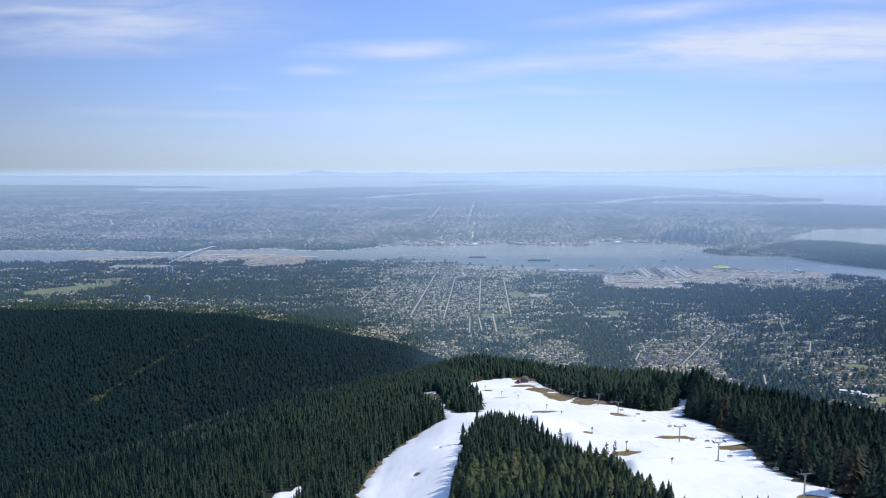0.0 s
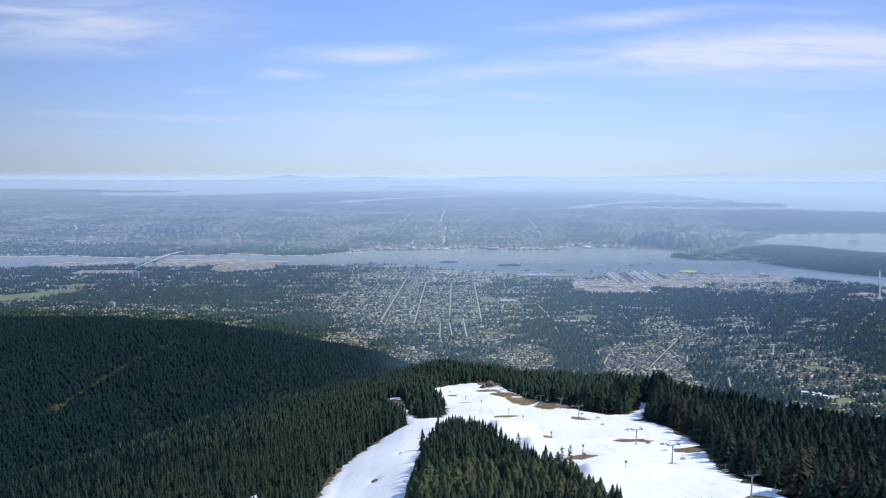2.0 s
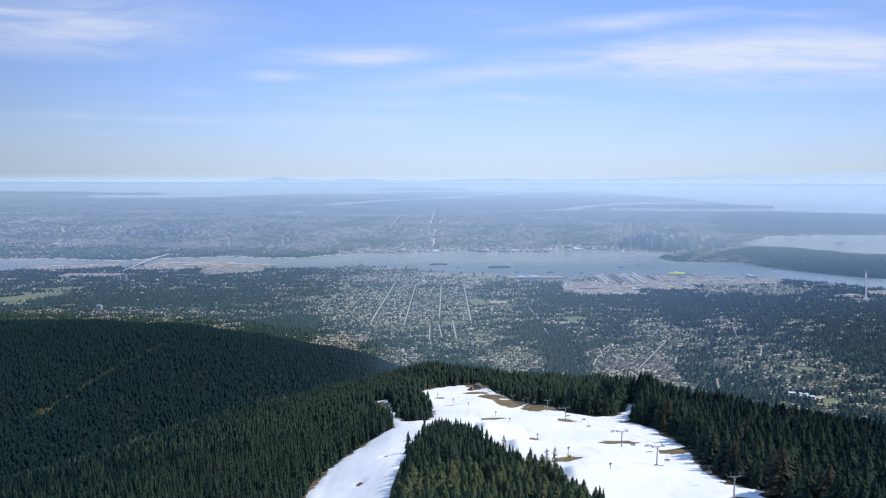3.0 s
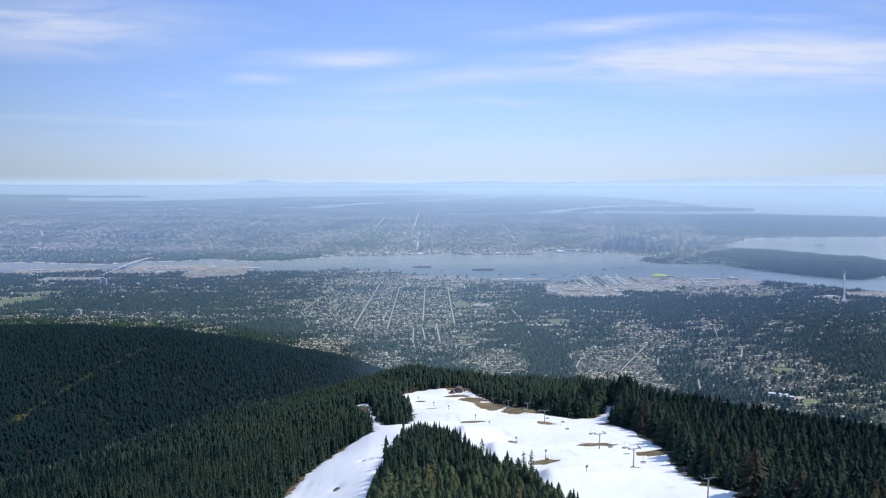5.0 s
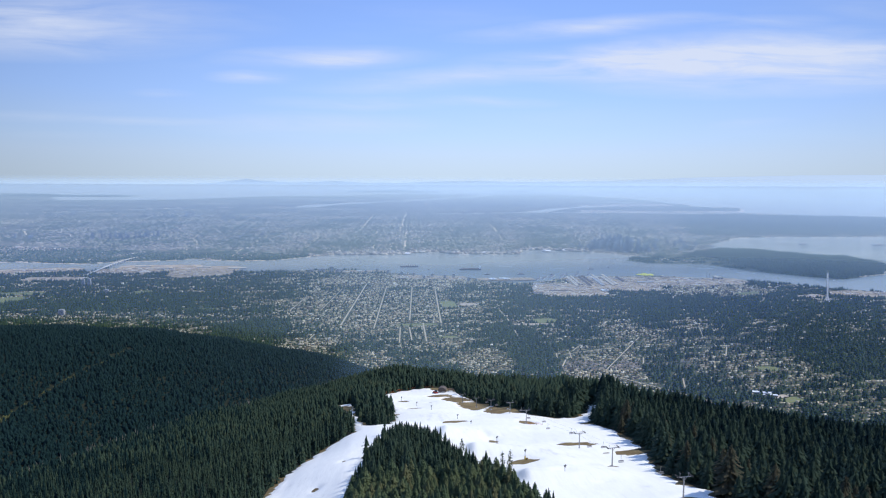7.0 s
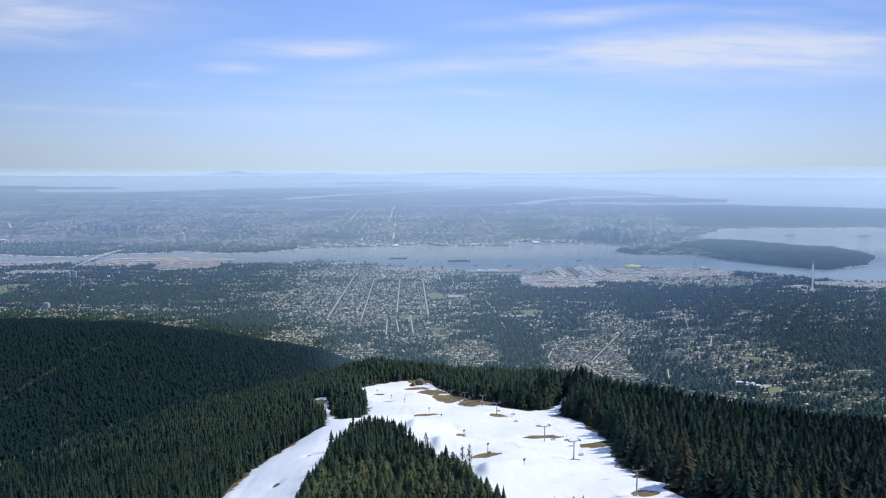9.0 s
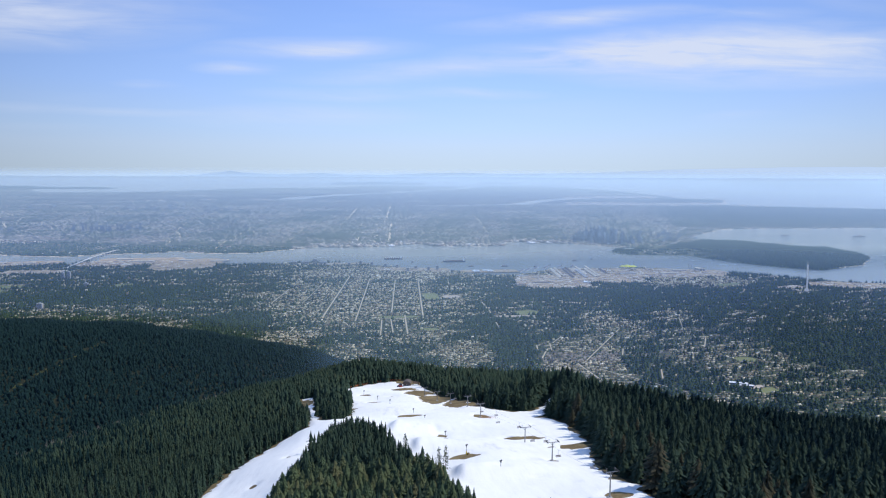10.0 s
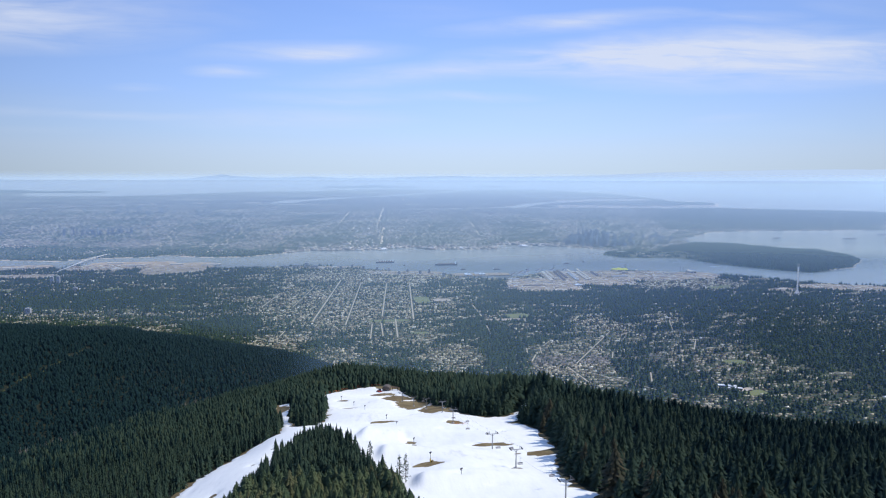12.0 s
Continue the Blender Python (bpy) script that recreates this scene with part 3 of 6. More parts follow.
def build_ground():
    rows = np.concatenate([np.arange(-320, 160, 16), np.arange(160, 700, 4.2), np.arange(700, 1500, 9), np.arange(1500, 4200, 15),
                           np.geomspace(4200, 9000, 100), np.geomspace(9050, 32000, 90)])
    x, y = plan_grid(rows, 250, 0.95)
    z = height(x, y)
    cx, cy, cz = ((a[:-1, :-1] + a[1:, 1:]) / 2 for a in (x, y, z))
    kind = np.where((cz > 9) & (cy < 2200), 0, 1)
    kind = np.where((cy < 620) & (inside(cx, cy, SNOW) > -1.5) & (inside(cx, cy, CLUMP) < 3), 2, kind)
    kind = np.where(np.abs(land(cx, cy)) < np.where(inside(cx, cy, PARK) > -60, np.where(cx > 2150, 13, 0), 11), 3, kind)
    flats = (cy > 7000) & (cx / cy > 0.30) & (cx / cy < 0.62) & (np.abs(land(cx, cy)) < 95)
    kind = np.where(flats, 3, kind)
    gx, gy, gz, _ = draw_in(x, y, z)
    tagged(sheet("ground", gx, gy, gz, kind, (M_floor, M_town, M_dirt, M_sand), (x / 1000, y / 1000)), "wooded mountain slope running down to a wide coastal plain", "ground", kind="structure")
    rows = np.concatenate([np.arange(2300, 4200, 60), np.geomspace(4200, 32000, 120)])
    x, y = plan_grid(rows, 120, 1.0)
    gx, gy, gz, _ = draw_in(x, y, 0 * x)
    tagged(sheet("water", gx, gy, gz, None, (M_water,), (x / 1000, y / 1000)), "calm pale blue sea inlet and strait", "water", kind="structure")
    # snow on the run, thinning out at its edges
    xs, ys = np.meshgrid(np.arange(-80, 176, 1.25), np.arange(150, 585, 1.6))
    d = snow_depth(xs, ys)
    zs = height(xs, ys) + np.clip(d * 0.22, -1.0, 0.55) + 0.05 * waves(xs, ys, 5, 21)
    for kx, ky, w, l, h in KICKERS:      # banked ridges: a steep face to one side, a long one to the other
        off = xs - kx - 0.08 * (ys - ky)
        across = np.clip(np.where(off < 0, 1 + off / w, 1 - off / 42), 0, 1)
        zs = zs + h * across * np.clip((1 - np.abs(ys - ky) / l) * 1.3, 0, 1)
    keep = (d[:-1, :-1] > -6) | (d[1:, 1:] > -6)
    tagged(sheet("snow", xs, ys, zs, None, (M_snow,), None, keep), "melting white spring snow on the ski run", "snow", kind="structure")


KICKERS = ((46, 328, 4.6, 27, 3.4), (53, 276, 3.4, 16, 2.6), (64, 224, 4.0, 13, 3.0))
build_ground()


def build_haze():
    """One evenly rising sheet added above the plain in place of hazy air; its density goes with the way that light
    would take through the haze below it, and with the bearing.
    """
    y = np.linspace(420, 4500, 170)[:, None]
    z = 190 + 380 * (np.maximum(y - 700, 0) / 3800) ** 1.5
    half = 1.05 * (y + 350)
    x = EYE[0] + np.linspace(-1, 1, 60)[None, :] * half
    y, z = y + 0 * x, z + 0 * x
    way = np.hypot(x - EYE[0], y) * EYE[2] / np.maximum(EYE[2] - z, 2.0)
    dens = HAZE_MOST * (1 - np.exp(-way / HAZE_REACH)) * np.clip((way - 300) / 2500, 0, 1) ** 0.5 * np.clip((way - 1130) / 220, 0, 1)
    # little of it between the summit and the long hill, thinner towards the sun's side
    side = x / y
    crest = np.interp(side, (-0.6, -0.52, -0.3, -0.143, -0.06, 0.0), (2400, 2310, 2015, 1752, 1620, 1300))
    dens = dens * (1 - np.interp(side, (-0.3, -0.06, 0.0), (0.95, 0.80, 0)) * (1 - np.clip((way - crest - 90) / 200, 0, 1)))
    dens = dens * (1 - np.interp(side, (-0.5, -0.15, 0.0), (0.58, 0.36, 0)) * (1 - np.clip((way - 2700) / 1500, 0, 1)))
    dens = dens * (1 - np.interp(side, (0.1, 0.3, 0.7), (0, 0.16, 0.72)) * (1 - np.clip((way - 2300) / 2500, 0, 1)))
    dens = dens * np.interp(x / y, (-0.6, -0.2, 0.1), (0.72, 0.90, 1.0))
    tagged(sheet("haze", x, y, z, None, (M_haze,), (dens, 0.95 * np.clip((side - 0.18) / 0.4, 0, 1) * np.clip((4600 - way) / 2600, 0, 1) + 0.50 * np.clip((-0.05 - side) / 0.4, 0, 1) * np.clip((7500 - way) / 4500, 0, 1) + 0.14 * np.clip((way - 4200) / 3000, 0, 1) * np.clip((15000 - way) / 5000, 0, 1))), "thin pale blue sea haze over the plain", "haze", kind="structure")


HAZE_MOST, HAZE_REACH = 0.91, 7700.0
build_haze()


# ---- making things ----
def part(name, bm, mat, parent, label=""):
    me = bpy.data.meshes.new(name)
    bm.to_mesh(me)
    bm.free()
    me.materials.append(mat)
    ob = new(name, me)
    ob.parent = parent
    return tagged(ob, label)


def thing(name, label, category, group="", at=(0, 0, 0), turn=0.0):
    ob = new(name)
    ob.matrix_world = pose(*at, 0, 0, turn)
    return tagged(ob, label, category, group)


def box(bm, size, at=(0, 0, 0), turn=0.0, taper=1.0):
    """A box that stands on at; taper narrows its top."""
    made = bmesh.ops.create_cube(bm, size=1)["verts"]
    m = Matrix.Translation(at) @ Matrix.Rotation(radians(turn), 4, "Z")
    for v in made:
        k = taper if v.co.z > 0 else 1.0
        v.co = m @ Vector((v.co.x * size[0] * k, v.co.y * size[1] * k, (v.co.z + 0.5) * size[2]))
    return made


def rod(bm, a, b, radius, sides=8, end=None):
    a, b = Vector(a), Vector(b)
    m = Matrix.Translation((a + b) / 2) @ (b - a).to_track_quat("Z", "Y").to_matrix().to_4x4()
    bmesh.ops.create_cone(bm, cap_ends=True, segments=sides, radius1=radius, radius2=radius if end is None else end, depth=(b - a).length, matrix=m)


def prism(bm, outline, z0, z1):
    """An upright block over an outline in plan."""
    low = [bm.verts.new((x, y, z0)) for x, y in outline]
    top = [bm.verts.new((x, y, z1)) for x, y in outline]
    bm.faces.new(low[::-1])
    bm.faces.new(top)
    for i in range(len(outline)):
        j = (i + 1) % len(outline)
        bm.faces.new((low[i], low[j], top[j], top[i]))


def joined(name, verts, faces, places, wide, high, turn, mats, mat_of_face=None, lean=None):
    """Many copies of a small shape in one mesh. verts (n, 3), faces (m, 3) triangles, the others one value a copy."""
    n, v, f = len(places), len(verts), len(faces)
    c, s = np.cos(turn)[:, None], np.sin(turn)[:, None]
    px, py, pz = verts[:, 0][None] * wide[:, None], verts[:, 1][None] * wide[:, None], verts[:, 2][None] * high[:, None]
    co = np.stack([c * px - s * py, s * px + c * py, pz], -1) + places[:, None, :]
    if lean is not None:
        co[..., :2] += lean[:, None, :] * pz[..., None]
    tri = (faces[None] + (np.arange(n) * v)[:, None, None]).reshape(-1, 3)
    me = bpy.data.meshes.new(name)
    me.vertices.add(n * v)
    me.vertices.foreach_set("co", co.astype(np.float32).ravel())
    me.loops.add(tri.size)
    me.loops.foreach_set("vertex_index", tri.astype(np.int32).ravel())
    me.polygons.add(len(tri))
    me.polygons.foreach_set("loop_start", np.arange(0, tri.size, 3, dtype=np.int32))
    for m in mats:
        me.materials.append(m)
    if mat_of_face is not None:
        me.polygons.foreach_set("material_index", np.tile(mat_of_face, n).astype(np.int32))
    me.update(calc_edges=True)
    return new(name, me)


def conifer_shape(tiers, spikes, seed, low=0.08, bushy=1.0):
    """Tiers of drooping boughs as ragged stars, one above the other, 1 high and about 1 in reach."""
    r = np.random.default_rng(seed)
    verts, faces = [], []
    for k in range(tiers):
        h = low + (1 - low) * (k / tiers) ** 0.92
        reach = (1 - (k / tiers) ** 1.5) * (0.82 + 0.3 * r.random()) * bushy
        tip_z = h - 0.05 - 0.05 * r.random()
        apex = len(verts)
        verts.append((0.04 * r.normal(), 0.04 * r.normal(), min(1.0, h + (1.45 - k / tiers * 0.3) / tiers)))
        a0 = r.uniform(0, 6.283)
        for i in range(2 * spikes):
            a = a0 + 3.1416 * i / spikes + 0.14 * r.normal()
            out = reach * (r.uniform(0.75, 1.15) if i % 2 == 0 else r.uniform(0.30, 0.5))
            verts.append((out * math.cos(a), out * math.sin(a), tip_z + (0.0 if i % 2 == 0 else 0.045) + 0.02 * r.normal()))
        for i in range(2 * spikes):
            faces.append((apex, apex + 1 + i, apex + 1 + (i + 1) % (2 * spikes)))
    return np.array(verts), np.array(faces)


def boughs(count, seed, reach, droop=0.18):
    """Single drooping sprays set round a trunk, long ones low, short ones high."""
    r = np.random.default_rng(seed)
    verts, faces = [], []
    for k in range(count):
        h = 0.06 + 0.93 * min(max((k / count + r.uniform(-0.03, 0.03)) * 0.94 + 0.03, 0.005), 0.99) ** 0.95
        a, out = k * 2.4 + r.normal(0, 0.3), reach * (1 - h ** 1.95) * r.uniform(0.6, 1.25) + 0.012
        c, s = math.cos(a), math.sin(a)
        wide, drop = 0.17 * out + 0.008, droop * out + 0.02 * r.random()
        n = len(verts)
        verts += [(0.25 * out * c, 0.25 * out * s, h + 0.03), (0.7 * out * c - wide * s, 0.7 * out * s + wide * c, h - drop * 0.7), (out * c, out * s, h - drop), (0.7 * out * c + wide * s, 0.7 * out * s - wide * c, h - drop * 0.7)]
        faces += [(n, n + 1, n + 2), (n, n + 2, n + 3)]
    return np.array(verts), np.array(faces)


# ---- woods on the mountain ----
CUT = ((-399, 1170), (-417, 1119), (-442, 1075), (-461, 1024), (-475, 986), (-488, 951), (-500, 930))     # cleared strip down the far hill

GLADES = ((-712, 1209, 9), (-713, 1121, 8), (-488, 951, 10), (-139, 399, 3.5), (-127, 391, 3.5), (-132, 395, 3))     # small grassy openings in the woods


def scatter(x0, x1, y0, y1, step, seed):
    r = np.random.default_rng(seed)
    x, y = np.meshgrid(np.arange(x0, x1, step), np.arange(y0, y1, step))
    x, y = x.ravel(), y.ravel()
    return x + r.uniform(-0.48, 0.48, x.shape) * step, y + r.uniform(-0.48, 0.48, y.shape) * step, r


def in_view(x, y, spare=40):
    return (x > -20 - 0.70 * y - spare) & (x < 40 + 0.86 * y + spare)


def wooded(x, y):
    """Where trees stand on the near shoulder."""
    rim = np.hypot(x - 20, y - 300) - np.interp(np.degrees(np.arctan2(y - 300, x - 20)), RIM_ANGLE, RIM_REACH)
    edge = 1.2 * waves(x, y, 12, 31)
    open_run = (np.maximum(inside(x, y, SNOW), inside(x, y, SIDE_SNOW)) > -1.0 - 1.8 * (x > 106) + edge) & (inside(x, y, CLUMP) < 0.8 + edge)
    bare = np.zeros(x.shape, bool)
    for cx, cy, a, b in BARE:
        bare |= np.hypot((x - cx) / a, (y - cy) / b) < 1.0
    for gx, gy, gr in GLADES:
        bare |= np.hypot(x - gx, y - gy) < gr
    return (rim < 55) & ~open_run & ~(bare & (inside(x, y, CLUMP) < 3))


def tree_size(x, y, r):
    h = 9.6 + 1.4 * waves(x, y, 60, 33) + r.normal(0, 1.4, x.shape)
    h = h + 2.4 * np.clip((x - 95) / 60, 0, 1) * np.clip((y - 250) / 80, 0, 1)      # taller on the shoulder past the lift
    small = r.random(x.shape) < 0.12
    return np.clip(np.where(small, h * 0.6, h), 3.2, 15)


def tall_wood(x, y):
    """The old wood on the shoulder past the lift, of larger and wider-spaced trees."""
    return x > 106 + 4 * waves(x, y, 30, 35)


def near_woods():
    x, y, r = scatter(-330, 430, 128, 720, 3.3, 41)
    wide_x, wide_y, _ = scatter(90, 430, 128, 720, 4.6, 42)
    x, y = np.concatenate([x[~tall_wood(x, y)], wide_x[tall_wood(wide_x, wide_y)]]), np.concatenate([y[~tall_wood(x, y)], wide_y[tall_wood(wide_x, wide_y)]])
    close_x, close_y, _ = scatter(-30, 70, 130, 420, 2.75, 44)      # the stand between the runs is close-grown
    in_stand, close = inside(x, y, CLUMP) > 0, inside(close_x, close_y, CLUMP) > 0
    x, y = np.concatenate([x[~in_stand], close_x[close]]), np.concatenate([y[~in_stand], close_y[close]])
    ok = wooded(x, y) & in_view(x, y, 15)
    x, y = x[ok], y[ok]
    old = tall_wood(x, y)
    h = tree_size(x, y, r)
    h = h * np.where(inside(x, y, CLUMP) > -2, 1.0, np.interp(x, (-55, -12), (0.78, 1.0)))
    stand = inside(x, y, CLUMP)
    h = h * np.where((stand > 0) & (y < 352), np.where(x < 24, np.interp(stand, (0, 6), (0.5, 1.0)), np.interp(stand, (0, 3), (0.72, 0.90))), 1.0)      # low skirts on its shady side
    h = h * np.where(stand > 0, np.interp(y, (300, 342), (1.0, 0.62)), 1.0)
    angle = np.degrees(np.arctan2(y - 300, x - 20))
    taller = np.interp(angle, (30, 38, 43, 50, 56, 62), (0, 2.5, 3.5, 4.5, 2, 0)) * np.clip((np.hypot(x - 20, y - 300) - 130) / 60, 0, 1)
    depth = np.clip((-inside(x, y, SNOW) - 2) / 16, 0, 1)      # deeper in the wood the ground drops away below the run
    grown = np.where(old, h * (1.5 + 0.25 * depth), h) + taller
    sunk = np.where(old, (grown - taller - h) * depth, 0)
    h = grown
    edge = np.abs(inside(x, y, SNOW)) < 7
    h = np.where(edge & (r.random(x.shape) < 0.35), h * 0.72, h)
    z = height(x, y) - 0.25 - sunk
    single = np.zeros(x.shape, bool)
    # those in the front of the stand that splits the run, and along the run's nearest edges, stand as single trees
    front = np.where((inside(x, y, CLUMP) > 0) & (y > 176), y, np.where((inside(x, y, SNOW) > -14) & (y > 185) & (inside(x, y, CLUMP) < 0), y + 40, 9e9))
    single[np.argsort(front)[:300]] = True
    brown = ~single & (x > 95) & (y < 345) & (inside(x, y, SNOW) > -34) & (r.random(x.shape) < 0.10)      # some trees along the lift line get sunlit brown in their colour
    # tiers, spikes, seed, foot of the crown, and the number of single boughs
    shapes = [(4, 4, 51, 0.06, 20), (4, 4, 52, 0.10, 20), (5, 4, 53, 0.05, 18), (3, 4, 54, 0.08, 0), (3, 4, 55, 0.06, 0), (6, 6, 58, 0.04, 150), (6, 6, 59, 0.03, 150), (6, 6, 50, 0.05, 150)]
    kind = np.where(y < 400, r.integers(0, 3, x.shape), r.integers(3, 5, x.shape))
    kind = np.where(old & (y < 420), r.integers(5, 8, x.shape), kind)
    # towards both sides shade is put into the colour, with the long hill's dark tone
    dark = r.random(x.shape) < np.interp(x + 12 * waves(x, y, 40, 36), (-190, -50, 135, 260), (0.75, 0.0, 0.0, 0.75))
    for k, (tiers, spikes, seed, low, sprays) in enumerate(shapes):
        v, f = conifer_shape(tiers, spikes, seed, low)
        if sprays:
            v[:, :2] *= 0.68
            extra, made = boughs(sprays, seed + 100, 1.05, 0.07)
            v, f = np.concatenate([v, extra]), np.concatenate([f, made + len(v)])
        for mat, those, say in ((M_forest, ~dark, "dense stand of dark green conifers beside the ski run"), (M_hillwood, dark, "near-black shade-toned conifers on the slopes below the ski run")):
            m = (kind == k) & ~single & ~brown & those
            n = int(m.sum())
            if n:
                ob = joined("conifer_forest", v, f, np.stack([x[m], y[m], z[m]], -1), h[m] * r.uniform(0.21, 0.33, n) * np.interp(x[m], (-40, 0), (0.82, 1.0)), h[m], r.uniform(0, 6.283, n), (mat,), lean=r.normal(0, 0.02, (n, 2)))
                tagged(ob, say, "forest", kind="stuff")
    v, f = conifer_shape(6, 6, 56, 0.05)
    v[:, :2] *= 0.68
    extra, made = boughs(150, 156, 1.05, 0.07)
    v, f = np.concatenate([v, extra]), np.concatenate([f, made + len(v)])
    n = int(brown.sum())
    ob = joined("brown_lit_conifers", v, f, np.stack([x[brown], y[brown], z[brown]], -1), h[brown] * r.uniform(0.24, 0.36, n), h[brown], r.uniform(0, 6.283, n), (M_brownlit,))
    tagged(ob, "brown sun-toned conifers at the edge of the run", "forest", kind="stuff")
    # the single trees
    models = []
    for k in range(6):
        tree = thing("conifer", "dark green conifer with ragged drooping boughs beside the snow", "tree", "conifers along the ski run")
        bm = bmesh.new()
        rod(bm, (0, 0, -0.03), (0, 0, 0.93), 0.016, 7, 0.003)
        part("trunk", bm, M_bark, tree)
        v, f = conifer_shape(7 + k % 2, 6, 60 + k, 0.05 + 0.03 * (k % 2))
        v[:, :2] *= 0.15 + 0.02 * (k % 3)
        extra, made = boughs(260, 90 + k, 0.245 + 0.03 * (k % 3))
        v, f = np.concatenate([v, extra]), np.concatenate([f, made + len(v)])
        bm = bmesh.new()
        vs = [bm.verts.new(c) for c in v]
        for t in f:
            bm.faces.new([vs[i] for i in t])
        part("crown", bm, M_needles, tree)
        models.append(tree)
    r2 = np.random.default_rng(77)
    for i, j in enumerate(np.flatnonzero(single)):
        m = pose(x[j], y[j], z[j], r2.normal(0, 1.5), r2.normal(0, 1.5), r2.uniform(0, 360)) @ Matrix.Diagonal((h[j] * r2.uniform(0.78, 1.1),) * 2 + (h[j], 1))
        if i < len(models):
            models[i].matrix_world = m
        else:
            source = models[r2.integers(0, len(models))]
            ob = copy_thing(source, Matrix())
            ob.matrix_basis = m


def dead_trees():
    """Bare grey snags among the conifers, and two thin half-dead trees at the edge of the run."""
    r = np.random.default_rng(91)
    a = np.radians(r.uniform(96, 150, 420))
    reach = np.interp(np.degrees(a), RIM_ANGLE, RIM_REACH) + r.uniform(-14, 25, 420)
    x, y = 20 + reach * np.cos(a), 300 + reach * np.sin(a)
    n = len(x)
    v = np.array([(0.02, 0, 0), (-0.01, 0.017, 0), (-0.01, -0.017, 0), (0, 0, 1), (0.0, 0, 0.45), (0.09, 0.02, 0.55), (0, 0, 0.5), (0, 0, 0.6), (-0.07, 0.03, 0.72), (0, 0, 0.65)])
    f = np.array([(0, 1, 3), (1, 2, 3), (2, 0, 3), (4, 5, 6), (7, 8, 9)])
    h = r.uniform(6, 11, n)
    ob = joined("dead_trees", v, f, np.stack([x, y, height(x, y)], -1), h * 1.3, h, r.uniform(0, 6.283, n), (M_deadwood,))
    tagged(ob, "bare grey dead trunks along the edge of the forest", "dead trees", kind="stuff")
    for x0, y0, h0 in ((58.5, 226, 11.0), (56.5, 230, 10.0), (47, 268, 7.5)):
        z0 = float(height(x0, y0))
        tree = thing("thin_conifer", "thin half-dead conifer with bare upper branches at the snow's edge", "tree", at=(x0, y0, z0))
        bm = bmesh.new()
        rod(bm, (0, 0, -0.2), (0, 0, h0), 0.16, 7, 0.03)
        part("trunk", bm, M_bark, tree)
        bm = bmesh.new()
        for k in range(34):
            t = 0.25 + 0.72 * k / 34
            ang, out = k * 2.4, (1.05 - t) * 2.3 * r.uniform(0.6, 1.1)
            rod(bm, (0, 0, h0 * t), (out * math.cos(ang), out * math.sin(ang), h0 * t - 0.15 * out), 0.05, 4, 0.02)
        part("branches", bm, M_bark, tree)
        bm = bmesh.new()
        for k in range(120):
            t = 0.2 + 0.75 * r.random()
            ang, out = k * 2.4, (1.05 - t) * 2.2 * r.uniform(0.3, 1.0)
            c = Vector((out * math.cos(ang), out * math.sin(ang), h0 * t - 0.15 * out))
            q = [bm.verts.new(c + Vector(r.normal(0, 0.28, 3))) for _ in range(3)]
            bm.faces.new(q)
        tagged(part("needle_tufts", bm, M_needles, tree), kind="stuff")


def hill_woods():
    x, y, r = scatter(-1250, 170, 640, 1400, 5.1, 43)
    z = height(x, y)
    ok = in_view(x, y, 60) & (z > 12) & (hill(x, y) > spur(x, y) - 4) & (hill(x, y) > 10)
    near = np.full(x.shape, 1e9)
    for (ax, ay), (bx, by) in zip(CUT, CUT[1:]):
        k = np.clip(((x - ax) * (bx - ax) + (y - ay) * (by - ay)) / ((bx - ax) ** 2 + (by - ay) ** 2), 0, 1)
        near = np.minimum(near, np.hypot(x - ax - k * (bx - ax), y - ay - k * (by - ay)))
    ok &= near > 4 + 4.5 * waves(x, y, 45, 45)
    for gx, gy, gr in GLADES:
        ok &= np.hypot(x - gx, y - gy) > gr
    x, y, z = x[ok], y[ok], z[ok]
    n = len(x)
    h = np.clip(8.0 + 1.2 * waves(x, y, 120, 46) + r.normal(0, 1.3, n), 4, 12)
    kind = r.integers(0, 2, n)
    for k in range(2):
        m = kind == k
        v, f = conifer_shape(2, 3, 71 + k, 0.1, 1.15)
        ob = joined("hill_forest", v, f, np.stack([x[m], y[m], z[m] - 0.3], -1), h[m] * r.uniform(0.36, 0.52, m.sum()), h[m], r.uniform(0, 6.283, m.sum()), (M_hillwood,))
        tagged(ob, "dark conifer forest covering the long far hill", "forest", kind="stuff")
    # young growth and grass in the cleared strip
    pts = []
    for (ax, ay), (bx, by) in zip(CUT, CUT[1:]):
        k = r.random(20)
        pts.append(np.stack([ax + k * (bx - ax) + r.normal(0, 2.2, 20), ay + k * (by - ay) + r.normal(0, 2.2, 20)], -1))
    for gx, gy, gr in GLADES:
        pts.append(np.stack([gx + r.normal(0, gr * 0.5, 40), gy + r.normal(0, gr * 0.5, 40)], -1))
    p = np.concatenate(pts)
    v, f = conifer_shape(2, 4, 79, 0.0, 1.2)
    n = len(p)
    ob = joined("scrub", v, f, np.stack([p[:, 0], p[:, 1], height(p[:, 0], p[:, 1])], -1), r.uniform(1.2, 2.4, n), r.uniform(1.0, 2.8, n), r.uniform(0, 6.283, n), (M_scrub,))
    tagged(ob, "yellow-green scrub in a cleared strip of the hill forest", "scrub", kind="stuff")


M_scrub = islands("yellow_green_scrub", ((0.1, (0.045, 0.06, 0.024)), (0.9, (0.11, 0.11, 0.045))), 0.02)
near_woods()
dead_trees()
hill_woods()


